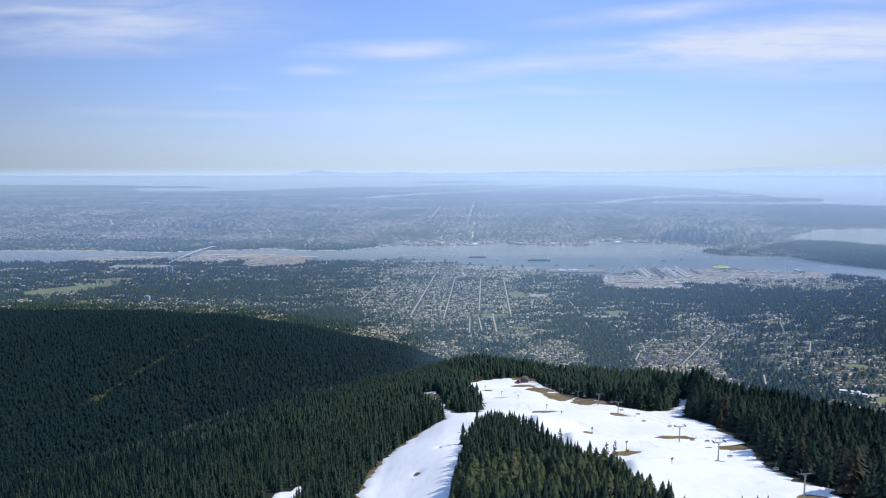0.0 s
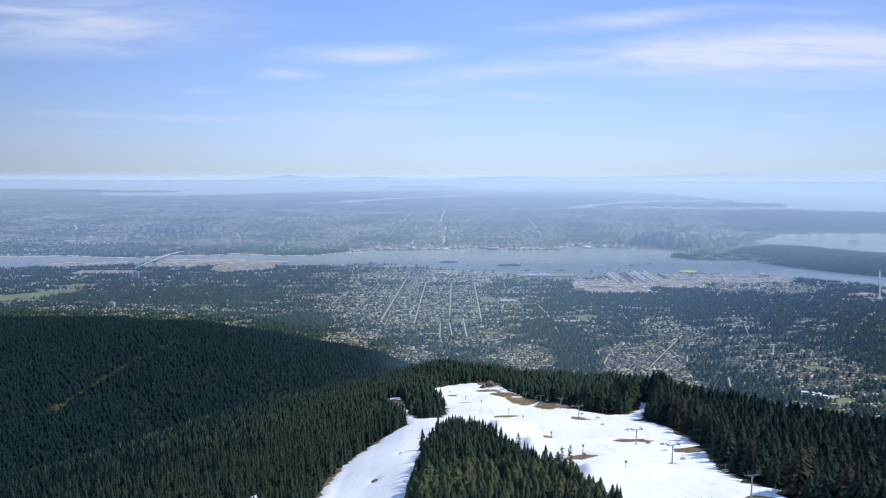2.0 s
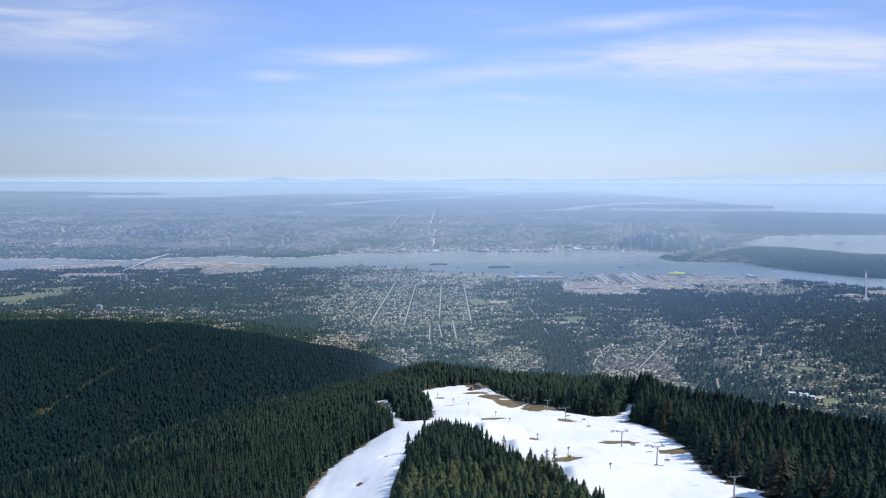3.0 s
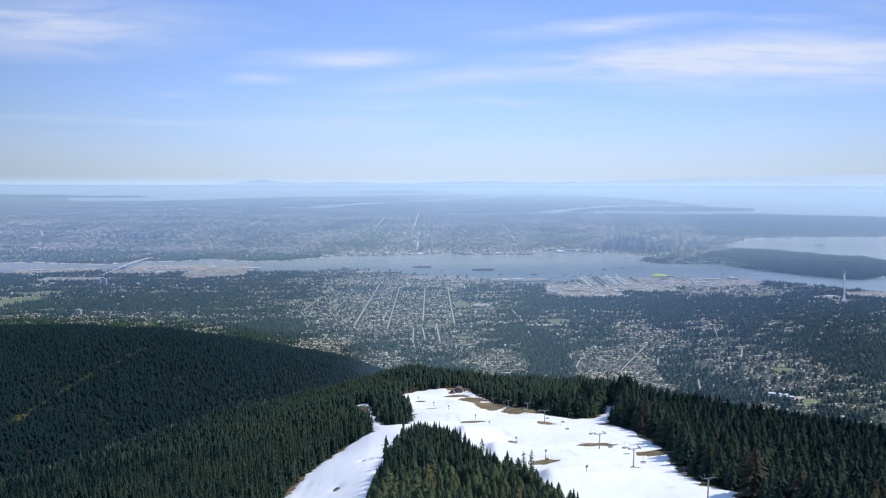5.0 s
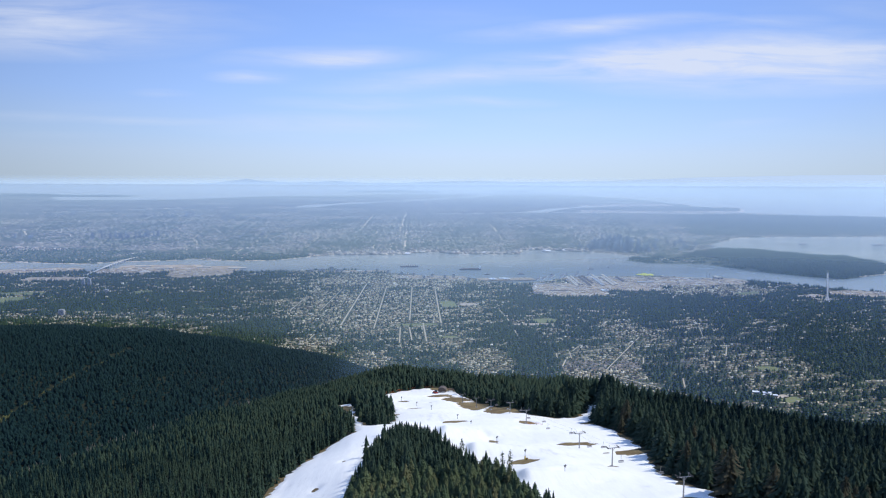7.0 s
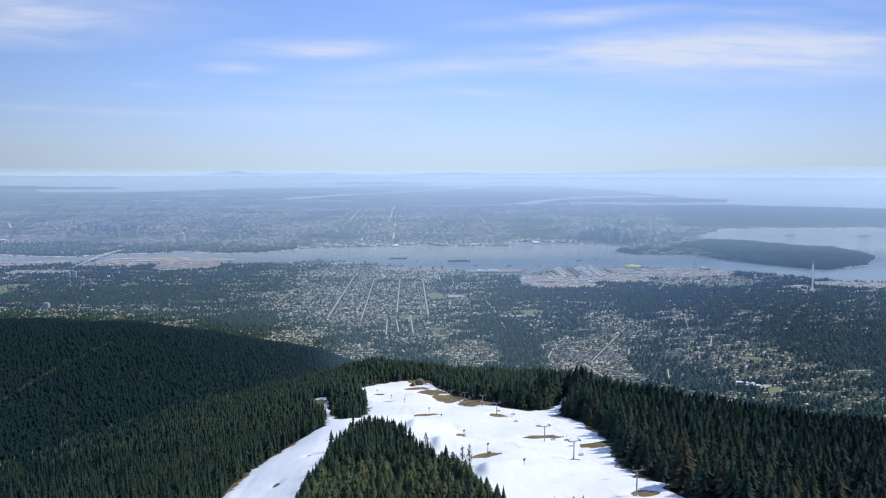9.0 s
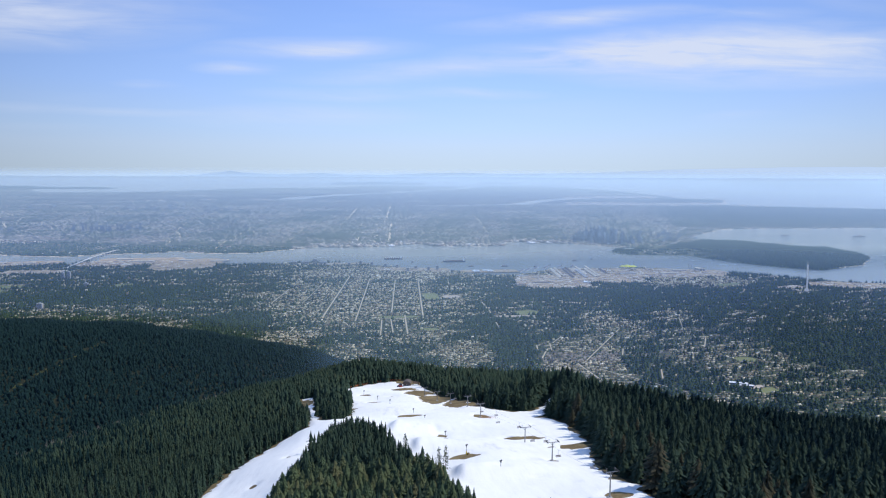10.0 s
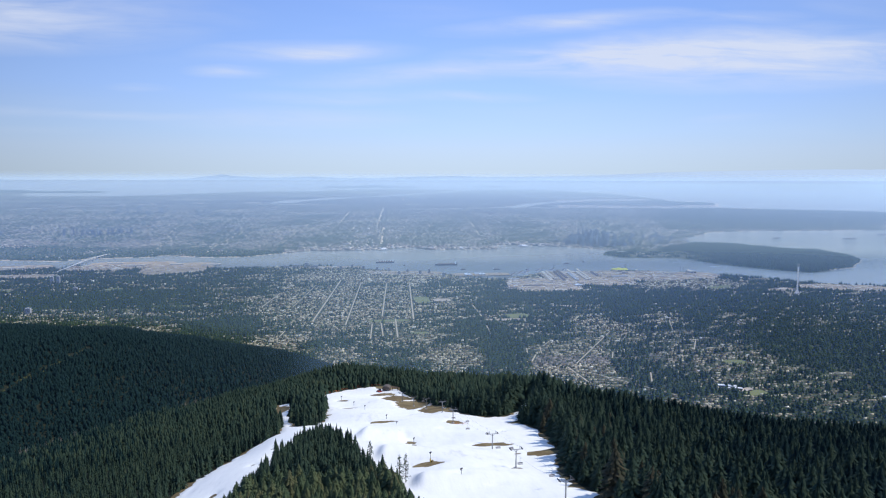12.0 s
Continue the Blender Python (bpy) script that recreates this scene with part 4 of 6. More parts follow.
# ---- on the ski run ----
def lift_tower(x, y, tall, turn):
    z = float(height(x, y))
    t = thing("chairlift_tower", "grey steel chairlift tower with a crossarm on the snow", "lift tower", "towers of the chairlift", (x, y, z), turn)
    bm = bmesh.new()
    box(bm, (1.5, 1.5, 0.7), (0, 0, -0.3), taper=0.8)
    part("footing", bm, M_concrete, t)
    bm = bmesh.new()
    rod(bm, (0, 0, 0.3), (0, 0, tall), 0.24, 12, 0.17)
    part("pole", bm, M_steel, t)
    bm = bmesh.new()
    box(bm, (4.6, 0.18, 0.20), (0, 0, tall - 0.2))
    rod(bm, (-0.9, 0, tall - 0.2), (0, 0, tall - 1.2), 0.06)
    rod(bm, (0.9, 0, tall - 0.2), (0, 0, tall - 1.2), 0.06)
    part("crossarm", bm, M_steel, t)
    for side in (-2.2, 2.2):
        bm = bmesh.new()
        box(bm, (0.16, 2.2, 0.16), (side, 0, tall + 0.05))
        for k in (-0.85, -0.3, 0.3, 0.85):
            rod(bm, (side - 0.09, k, tall + 0.28), (side + 0.09, k, tall + 0.28), 0.2, 10)
        part("sheave_train", bm, M_dark, t)
        bm = bmesh.new()
        rod(bm, (side * 0.62, 0, tall), (side * 0.62, 0, tall + 1.1), 0.045, 6)
        rod(bm, (side * 0.62, -0.5, tall + 1.1), (side * 0.62, 0.5, tall + 1.1), 0.045, 6)
        part("maintenance_frame", bm, M_steel, t)
    bm = bmesh.new()
    rod(bm, (0, -0.28, 0.6), (0, -0.28, tall - 0.4), 0.03, 4)
    ladder = part("ladder", bm, M_steel, t)
    for k in range(int(tall / 0.45) - 1):
        bm = bmesh.new()
        rod(bm, (-0.2, -0.28, 0.8 + 0.42 * k), (0.2, -0.28, 0.8 + 0.42 * k), 0.025, 4)
        part("rung", bm, M_steel, ladder)
    return Vector((x, y, z + tall + 0.45))


TOWERS = ((101.5, 185, 8.0), (100, 241, 7.4), (98, 276, 7.2), (91.5, 350, 7.4), (91, 392, 6.8), (84, 418, 6.6), (78, 440, 6.4), (72, 466, 6.2))
LINE = math.degrees(math.atan2(470 - 185, 72 - 101.5)) - 90
tops = [lift_tower(x, y, h, LINE + (2 if i < 2 else -1)) for i, (x, y, h) in enumerate(TOWERS)]


def lift_cables():
    across = Vector((math.cos(radians(LINE)), math.sin(radians(LINE)), 0)) * 2.2
    cable = thing("chairlift_cable", "thin dark steel haul rope strung between the towers", "cable")
    for side in (-1, 1):
        bm = bmesh.new()
        pts = []
        for a, b in zip(tops, tops[1:]):
            for k in range(8):
                s = k / 8
                p = a.lerp(b, s) + side * across
                p.z -= 4 * s * (1 - s) * 0.02 * (b - a).length
                pts.append(p)
        pts.append(tops[-1] + side * across)
        for p, q in zip(pts, pts[1:]):
            rod(bm, p, q, 0.014, 4)
        part("rope", bm, M_dark, cable)
    # chairs
    made = None
    for i, s, side in ((0, 0.35, 1), (0, 0.75, -1), (1, 0.4, 1), (1, 0.5, -1), (2, 0.2, 1), (2, 0.45, -1), (2, 0.7, 1), (2, 0.85, -1), (3, 0.5, 1), (4, 0.5, -1), (5, 0.5, 1)):
        p = tops[i].lerp(tops[i + 1], s) + side * across
        p.z -= 4 * s * (1 - s) * 0.02 * (tops[i + 1] - tops[i]).length
        if made is None:
            made = thing("lift_chair", "grey empty chairlift seat hanging from the haul rope", "chairlift seat", "chairs of the lift", p, LINE)
            bm = bmesh.new()
            rod(bm, (0, 0, 0), (0, 0.25, -0.9), 0.04, 6)
            rod(bm, (0, 0.25, -0.9), (0, 0.25, -2.0), 0.04, 6)
            part("hanger", bm, M_steel, made)
            bm = bmesh.new()
            box(bm, (1.7, 0.45, 0.08), (0, -0.05, -2.5))
            part("seat", bm, M_roofgrey, made)
            bm = bmesh.new()
            box(bm, (1.7, 0.06, 0.34), (0, 0.22, -2.3))
            part("backrest", bm, M_roofgrey, made)
            bm = bmesh.new()
            for k in (-0.95, 0.95):
                rod(bm, (k, 0.22, -1.95), (k, 0.22, -2.5), 0.04, 6)
                rod(bm, (k, 0.22, -2.5), (k, -0.3, -2.5), 0.04, 6)
            rod(bm, (-0.95, 0.22, -1.95), (0.95, 0.22, -1.95), 0.04, 6)
            part("seat_frame", bm, M_steel, made)
        else:
            copy_thing(made, pose(*p, 0, 0, LINE))


lift_cables()


def snow_gun(x, y, tall, pad):
    z = float(height(x, y)) + 0.3
    g = thing("snow_gun", "snow gun on a pole with a yellow padded foot" if pad else "slim snow gun pole standing in the snow", "snow gun", "snow guns on the run", (x, y, z), 25)
    bm = bmesh.new()
    rod(bm, (0, 0, -0.5), (0, 0, tall), 0.11, 8, 0.08)
    part("pole", bm, M_dark, g)
    bm = bmesh.new()
    rod(bm, (-0.4, 0, tall + 0.15), (0.45, 0, tall + 0.3), 0.2, 12, 0.25)
    part("barrel", bm, M_dark, g)
    bm = bmesh.new()
    box(bm, (0.4, 0.4, 0.5), (0.0, 0, tall - 0.4))
    part("head_mount", bm, M_steel, g)
    if pad:
        bm = bmesh.new()
        rod(bm, (0, 0, -0.2), (0, 0, 1.1), 0.28, 12, 0.24)
        part("foot_pad", bm, M_yellow, g, "yellow foot pad")
        bm = bmesh.new()
        box(bm, (1.0, 0.6, 0.6), (0.7, -0.2, -0.2), 20, 0.9)
        part("hydrant_box", bm, M_dirt, g)


for gx, gy, gh, gp in ((77, 223, 3.4, True), (69.5, 252, 3.4, True), (67, 300, 2.4, False), (46, 412, 2.6, False), (39, 447, 2.6, False), (57.5, 372, 2.4, False), (62, 350, 2.0, False), (30, 480, 2.2, False), (4.3, 191.4, 5.0, False)):
    snow_gun(gx, gy, gh, gp)


def hut():
    z = float(height(63.5, 525))
    h = thing("lift_hut", "brown timber lift hut with a curved grey-brown roof on bare ground", "hut", at=(63.5, 525, z), turn=-14)
    bm = bmesh.new()
    box(bm, (5.6, 5, 3.0), (0, 0, -0.3))
    part("wall", bm, M_brownwood, h)
    bm = bmesh.new()
    steps = [(math.cos(a) * 3.2, math.sin(a) * 2.2) for a in [math.pi * k / 12 for k in range(13)]]
    outer = [[bm.verts.new((x, s * 3.0, 2.6 + zz)) for x, zz in steps] for s in (-1, 1)]
    for k in range(12):
        bm.faces.new((outer[0][k], outer[0][k + 1], outer[1][k + 1], outer[1][k]))
    bm.faces.new(outer[0])
    bm.faces.new(outer[1][::-1])
    part("roof", bm, M_brownroof, h, "curved grey-brown roof")
    bm = bmesh.new()
    box(bm, (1.0, 0.12, 2.1), (-1.6, -2.56, -0.2))
    part("door", bm, M_roofgrey, h)
    for k in (0.2, 1.8):
        bm = bmesh.new()
        box(bm, (1.3, 0.10, 1.1), (k, -2.56, 0.9))
        win = part("window", bm, M_white, h)
        bm = bmesh.new()
        box(bm, (1.1, 0.06, 0.9), (k, -2.61, 1.0))
        part("pane", bm, M_glass, win)
    bm = bmesh.new()
    box(bm, (6.4, 2.6, 0.3), (-0.3, -3.9, -0.3))
    part("deck", bm, M_brownwood, h)
    c = thing("snow_groomer", "red and dark snow groomer parked beside the hut", "snow groomer", at=(57.8, 522, float(height(57.8, 522))), turn=20)
    bm = bmesh.new()
    box(bm, (2.4, 3.6, 1.0), (0, 0, 0.7), taper=0.94)
    part("body", bm, M_redpaint, c)
    bm = bmesh.new()
    box(bm, (2.0, 1.7, 1.3), (0, -0.8, 1.7), taper=0.82)
    part("cab", bm, M_glass, c)
    for s in (-1.4, 1.4):
        bm = bmesh.new()
        box(bm, (0.9, 4.4, 0.9), (s, 0, 0))
        bmesh.ops.bevel(bm, geom=bm.edges[:], offset=0.2, segments=2, affect="EDGES")
        part("track", bm, M_dark, c)
    bm = bmesh.new()
    box(bm, (4.2, 0.3, 1.1), (0, -2.7, 0.1))
    part("blade", bm, M_dark, c)
    shed = thing("timber_shelter", "open timber shelter with posts beside the hut", "shelter", at=(70, 525, float(height(70, 525))), turn=-10)
    for px in (-2.0, 2.0):
        for py in (-1.4, 1.4):
            bm = bmesh.new()
            rod(bm, (px, py, -0.3), (px, py, 2.6), 0.12, 6)
            part("post", bm, M_brownwood, shed)
    bm = bmesh.new()
    box(bm, (4.6, 3.4, 0.22), (0, 0, 2.6))
    part("roof", bm, M_brownwood, shed)


M_brownroof = mottled("grey_brown_roof", ((0.3, (0.09, 0.075, 0.065)), (0.7, (0.17, 0.145, 0.125))), 0.5, 4.0)
M_redpaint = mottled("red_machine_paint", ((0.3, (0.30, 0.03, 0.02)), (0.7, (0.45, 0.06, 0.04))), 0.5, 4.0, 0.5)
hut()


def fence(points, label):
    f = thing("safety_fence", label, "fence", "safety fences on the run")
    posts, last = [], None
    for (ax, ay), (bx, by) in zip(points, points[1:]):
        n = max(1, int(math.hypot(bx - ax, by - ay) / 4))
        posts += [(ax + (bx - ax) * k / n, ay + (by - ay) * k / n) for k in range(n)]
    posts.append(points[-1])
    for x, y in posts:
        z = float(height(x, y))
        bm = bmesh.new()
        rod(bm, (x, y, z - 0.3), (x, y, z + 1.7), 0.06, 6)
        part("post", bm, M_brownwood, f)
        if last:
            lx, ly, lz = last
            bm = bmesh.new()
            for k in range(5):
                rod(bm, (lx, ly, lz + 0.5 + 0.25 * k), (x, y, z + 0.5 + 0.25 * k), 0.018, 4)
            part("netting", bm, M_orange, f)
        last = (x, y, z)


fence(((12, 505), (21, 534), (30, 549), (44, 553), (60, 551)), "orange netting fence along the lip of the ski run")
fence(((90.5, 345), (95.5, 343), (98, 341)), "orange netting round a lift tower's foot")


# ---- the town on the plain ----
def far_place(x, y, z=0.0):
    """Where a thing of the plain stands, and how much it is drawn in with it."""
    px, py, pz, s = draw_in(np.array(float(x)), np.array(float(y)), np.array(float(z)))
    return (float(px), float(py), float(pz)), float(s)


def stand(ob, x, y, z, turn):
    at, s = far_place(x, y, z)
    ob.matrix_basis = pose(*at, 0, 0, turn) @ Matrix.Diagonal((s, s, s, 1))
    return ob


GROUND = 2.6
# streets: two ends in plan and width
STREETS = ((-30, 2802, -94, 2025, 9), (49, 2726, 2, 1965, 7), (148, 2692, 110, 2075, 7), (237, 2686, 201, 2020, 8), (78, 1975, 70, 1790, 6), (104, 1996, 104, 1815, 6),
           (148, 2032, 142, 1800, 7), (-216, 2714, -270, 2260, 7), (-120, 2700, -172, 2240, 5), (411, 2215, 410, 2014, 7), (726, 1807, 536, 1507, 5), (-330, 2760, -420, 2350, 6),
           (-430, 2820, -520, 2480, 5), (355, 2720, 345, 2560, 6), (-150, 1990, -170, 1840, 5), (620, 1700, 470, 1640, 5), (560, 2700, 590, 2560, 5),
           (1017, 2911, 982, 2416, 9), (10, 1990, 160, 1990, 6), (-290, 1870, -200, 1790, 5),
           (507, 1482, 517, 1370, 6), (543, 1434, 607, 1345, 5), (607, 1345, 663, 1265, 5), (656, 1596, 624, 1517, 5), (676, 1420, 651, 1356, 5), (1487, 2550, 1455, 2440, 5), (955, 1930, 905, 1800, 4), (913, 1684, 865, 1596, 5),
           (402, 1915, 392, 1807, 6), (308, 1710, 360, 1782, 5), (491, 1665, 479, 1602, 5), (497, 1665, 540, 1733, 4), (455, 1654, 444, 1602, 5), (438, 1534, 462, 1592, 6), (1340, 2270, 1400, 2350, 4), (802, 1902, 861, 1833, 4))
SOUTH_ROADS = ((160, 3845, 239, 5378, 26), (196, 5485, 377, 8632, 30), (-423, 4018, -395, 4965, 16), (-116, 5607, -40, 7371, 24), (-24, 4591, 15, 5449, 16), (90, 4111, 116, 4585, 16), (699, 6714, 593, 5364, 24), (981, 5681, 868, 4708, 22), (1040, 6483, 981, 5681, 22), (773, 11177, 705, 9639, 44),
               (-360, 5506, -355, 6292, 16), (-11, 4153, -5, 4444, 14), (327, 4732, 299, 4226, 14), (-1099, 4426, -1242, 4882, 28), (-1242, 4882, -1335, 5544, 18), (-763, 3769, -785, 4154, 16), (-785, 4154, -769, 5034, 16), (-426, 3940, -415, 4261, 16), (-1078, 4017, -1111, 4281, 20), (-923, 4101, -798, 4095, 80), (-2702, 5596, -2396, 5050, 32),
               (332, 4652, 816, 4630, 60), (388, 4812, 817, 4914, 60), (-1180, 4340, -1078, 4300, 48))
# open ground: middle, half sizes, turn, material
FIELDS = ((255, 2330, 26, 60, 0, M_grass), (322, 2322, 30, 26, 0, M_sand), (-1330, 2450, 150, 60, 40, M_grass), (-855, 2645, 36, 34, 20, M_grass), (828, 1262, 24, 13, 20, M_grass), (814, 1284, 22, 9, 15, M_sand), (520, 2040, 40, 30, 10, M_grass),
          (700, 2175, 40, 16, -20, M_sand), (130, 2010, 60, 14, 0, M_grass), (203, 1846, 24, 12, 0, M_grass), (462, 2115, 50, 10, -4, M_sand), (538, 1975, 40, 10, -6, M_sand), (-135, 1585, 34, 26, 10, M_sand), (905, 1480, 26, 18, 0, M_grass),
          (470, 1990, 60, 14, 0, M_sand), (1410, 2480, 60, 20, 20, M_grass), (-560, 2300, 60, 12, 0, M_grass), (-1290, 2640, 90, 30, 0, M_grass))
YARDS = ((-770, 3150, 140, 130, 10), (-1110, 3230, 150, 90, 0), (-760, 3270, 140, 110, 15), (-1010, 3340, 200, 110, 0), (-1520, 3260, 190, 90, 10), (735, 2600, 125, 160, -10), (925, 2800, 120, 150, 0), (1200, 2830, 190, 95, -4), (1450, 2790, 120, 75, -12), (1610, 2400, 60, 28, 20), (560, 2890, 130, 40, 0), (-120, 3160, 180, 40, -3), (240, 2960, 160, 60, -12),
         (1880, 2420, 160, 70, -14), (-1330, 3000, 120, 60, 0), (757, 2584, 126, 135, -4), (981, 2678, 152, 119, -4), (1249, 2747, 178, 83, -4), (1440, 2733, 89, 55, -4))


def away_from(x, y, lines):
    near = np.full(x.shape, 1e9)
    for ax, ay, bx, by, w in lines:
        k = np.clip(((x - ax) * (bx - ax) + (y - ay) * (by - ay)) / ((bx - ax) ** 2 + (by - ay) ** 2), 0, 1)
        near = np.minimum(near, np.hypot(x - ax - k * (bx - ax), y - ay - k * (by - ay)) - w / 2)
    return near


def in_patches(x, y, patches, grow=1.0):
    found = np.zeros(x.shape, bool)
    for cx, cy, a, b, turn, *_ in patches:
        c, s = math.cos(radians(turn)), math.sin(radians(turn))
        u, v = (c * (x - cx) + s * (y - cy)) / a, (-s * (x - cx) + c * (y - cy)) / b
        found |= (u ** 4 + v ** 4) < grow
    return found


def strips(name, lines, label):
    road = tagged(new(name), label, "road", kind="structure")
    for ax, ay, bx, by, w in lines:
        n = max(2, int(math.hypot(bx - ax, by - ay) / 40))
        side = Vector((by - ay, ax - bx)).normalized() * w * 0.28
        bm = bmesh.new()
        rows = []
        for k in range(n + 1):
            x, y = ax + (bx - ax) * k / n, ay + (by - ay) * k / n
            rows.append([bm.verts.new(far_place(x + s * side.x, y + s * side.y, max(float(height(x, y)), GROUND) + 0.35)[0]) for s in (-1, 1)])
        for p, q in zip(rows, rows[1:]):
            bm.faces.new((p[0], p[1], q[1], q[0]))
        bmesh.ops.recalc_face_normals(bm, faces=bm.faces[:])
        part("street", bm, M_road, road)
    return road


strips("road", STREETS, "straight pale streets running down to the shore")
strips("far_road", SOUTH_ROADS, "straight pale roads through the far town")


def patch(name, cx, cy, a, b, turn, mat, label, lift):
    bm = bmesh.new()
    c, s = math.cos(radians(turn)), math.sin(radians(turn))
    ring = []
    r = random.Random(int(cx * 7 + cy))
    for k in range(40):
        t = 2 * math.pi * k / 40
        u = math.copysign(abs(math.cos(t)) ** 0.5, math.cos(t)) * a * r.uniform(0.9, 1.08)
        v = math.copysign(abs(math.sin(t)) ** 0.5, math.sin(t)) * b * r.uniform(0.9, 1.08)
        ring.append(bm.verts.new((cx + c * u - s * v, cy + s * u + c * v, GROUND + lift)))
    bm.faces.new(ring)
    me = bpy.data.meshes.new(name)
    bm.to_mesh(me)
    bm.free()
    me.materials.append(mat)
    tagged(new(name, me), label, name.replace("_", " "), kind="structure")


for cx, cy, a, b, turn, mat in FIELDS:
    patch("field" if mat == M_grass else "lot", cx, cy, a, b, turn, mat, "open green playing field among trees and houses" if mat == M_grass else "bare pale gravel lot among houses", 0.25)
for k, (cx, cy, a, b, turn) in enumerate(YARDS):
    patch("yard", cx, cy, a, b, turn, M_yard, "pale dockside yard of gravel and concrete", 0.32 + 0.05 * k)


def house_shape():
    """A small house: four walls and a pitched roof, 1 wide and 1 high."""
    v = np.array([(-.5, -.4, 0), (.5, -.4, 0), (.5, .4, 0), (-.5, .4, 0), (-.5, -.4, .55), (.5, -.4, .55), (.5, .4, .55), (-.5, .4, .55), (-.54, 0, 1), (.54, 0, 1)])
    f = np.array([(0, 1, 5), (0, 5, 4), (1, 2, 6), (1, 6, 5), (2, 3, 7), (2, 7, 6), (3, 0, 4), (3, 4, 7), (4, 5, 9), (4, 9, 8), (6, 7, 8), (6, 8, 9), (5, 6, 9), (7, 4, 8)])
    return v, f


def block_shape():
    """A flat-roofed block with a raised plant room."""
    v, f = [], []
    for x0, x1, y0, y1, z0, z1 in ((-.5, .5, -.4, .4, 0, .85), (-.18, .2, -.15, .18, .85, 1)):
        n = len(v)
        v += [(x0, y0, z0), (x1, y0, z0), (x1, y1, z0), (x0, y1, z0), (x0, y0, z1), (x1, y0, z1), (x1, y1, z1), (x0, y1, z1)]
        f += [(n + a, n + b, n + c) for a, b, c in ((0, 1, 5), (0, 5, 4), (1, 2, 6), (1, 6, 5), (2, 3, 7), (2, 7, 6), (3, 0, 4), (3, 4, 7), (4, 5, 6), (4, 6, 7))]
    return np.array(v), np.array(f)


def built_up(x, y):
    """How closely houses stand, 0 to 1."""
    d = 0.34 + 0.20 * waves(x, y, 330, 101) + 0.26 * waves(x, y, 110, 102) + 0.20 * waves(x, y, 45, 104)
    for cx, cy, a, b, share in QUARTERS:
        k = 1 - np.clip(1.4 * (np.hypot((x - cx) / a, (y - cy) / b) - 0.55 + 0.16 * waves(x, y, 120, 103)), 0, 1)
        d = d + (share + 0.20 * waves(x, y, 80, 102) + 0.16 * waves(x, y, 34, 104) - d) * 0.92 * k
    d = np.clip(0.5 + 1.35 * (d - 0.5), 0, 1)
    return 0.03 + 0.95 * d * d * (3 - 2 * d)


# quarters of the town and woods in it: middle, half sizes, and the share of built land
QUARTERS = ((539, 1511, 116, 190, 0.97), (262, 1601, 80, 94, 0.95), (10, 2277, 352, 460, 0.62), (-173, 1772, 79, 81, 0.75), (-12, 1626, 59, 88, 0.7), (388, 1710, 66, 227, 0.03), (664, 1410, 71, 139, 0.05), (1042, 2274, 444, 170, 0.2), (1119, 1434, 87, 323, 0.06), (-321, 1933, 86, 193, 0.1), (-846, 2429, 296, 196, 0.14), (898, 1553, 190, 290, 0.52), (148, 2894, 471, 216, 0.7), (1303, 2555, 240, 130, 0.78), (191, 1789, 72, 106, 0.6), (-802, 2165, 299, 104, 0.5), (633, 2042, 116, 169, 0.35), (721, 1842, 89, 156, 0.6), (635, 2329, 113, 180, 0.25), (1388, 2066, 269, 237, 0.32), (1235, 1530, 200, 230, 0.04), (1080, 1352, 36, 36, 0.65), (1120, 1250, 80, 60, 0.04))
HOUSES = []


def single_house(x, y, z, wide, tall, turn):
    m = pose(x, y, z, 0, 0, math.degrees(turn)) @ Matrix.Diagonal((wide, wide, tall, 1))
    if HOUSES:
        copy_thing(HOUSES[0], Matrix()).matrix_basis = m
        return
    h = thing("house", "small detached house with a pitched roof among garden trees", "house", "houses of the nearest settlement")
    bm = bmesh.new()
    prism(bm, [(-0.67, -0.4), (0.67, -0.4), (0.67, 0.4), (-0.67, 0.4)], 0, 0.55)
    part("wall", bm, M_housewall, h)
    bm = bmesh.new()
    ends = [[bm.verts.new((a, b, c)) for b, c in ((-0.46, 0.5), (0, 1.0), (0.46, 0.5))] for a in (-0.72, 0.72)]
    for k in range(3):
        bm.faces.new((ends[0][k], ends[1][k], ends[1][(k + 1) % 3], ends[0][(k + 1) % 3]))
    bm.faces.new(ends[0])
    bm.faces.new(ends[1][::-1])
    bmesh.ops.recalc_face_normals(bm, faces=bm.faces[:])
    part("roof", bm, M_houseroof, h)
    bm = bmesh.new()
    box(bm, (0.1, 0.1, 0.3), (0.3, 0.15, 0.75))
    part("chimney", bm, M_houseroof, h)
    h.matrix_basis = m
    HOUSES.append(h)


M_housewall = lone("house_wall", ((0.2, (0.30, 0.25, 0.17)), (0.5, (0.48, 0.42, 0.30)), (0.8, (0.72, 0.68, 0.58))), 2.0)
M_houseroof = lone("house_roof", ((0.2, (0.10, 0.085, 0.065)), (0.5, (0.24, 0.195, 0.13)), (0.8, (0.46, 0.40, 0.30))), 2.0)


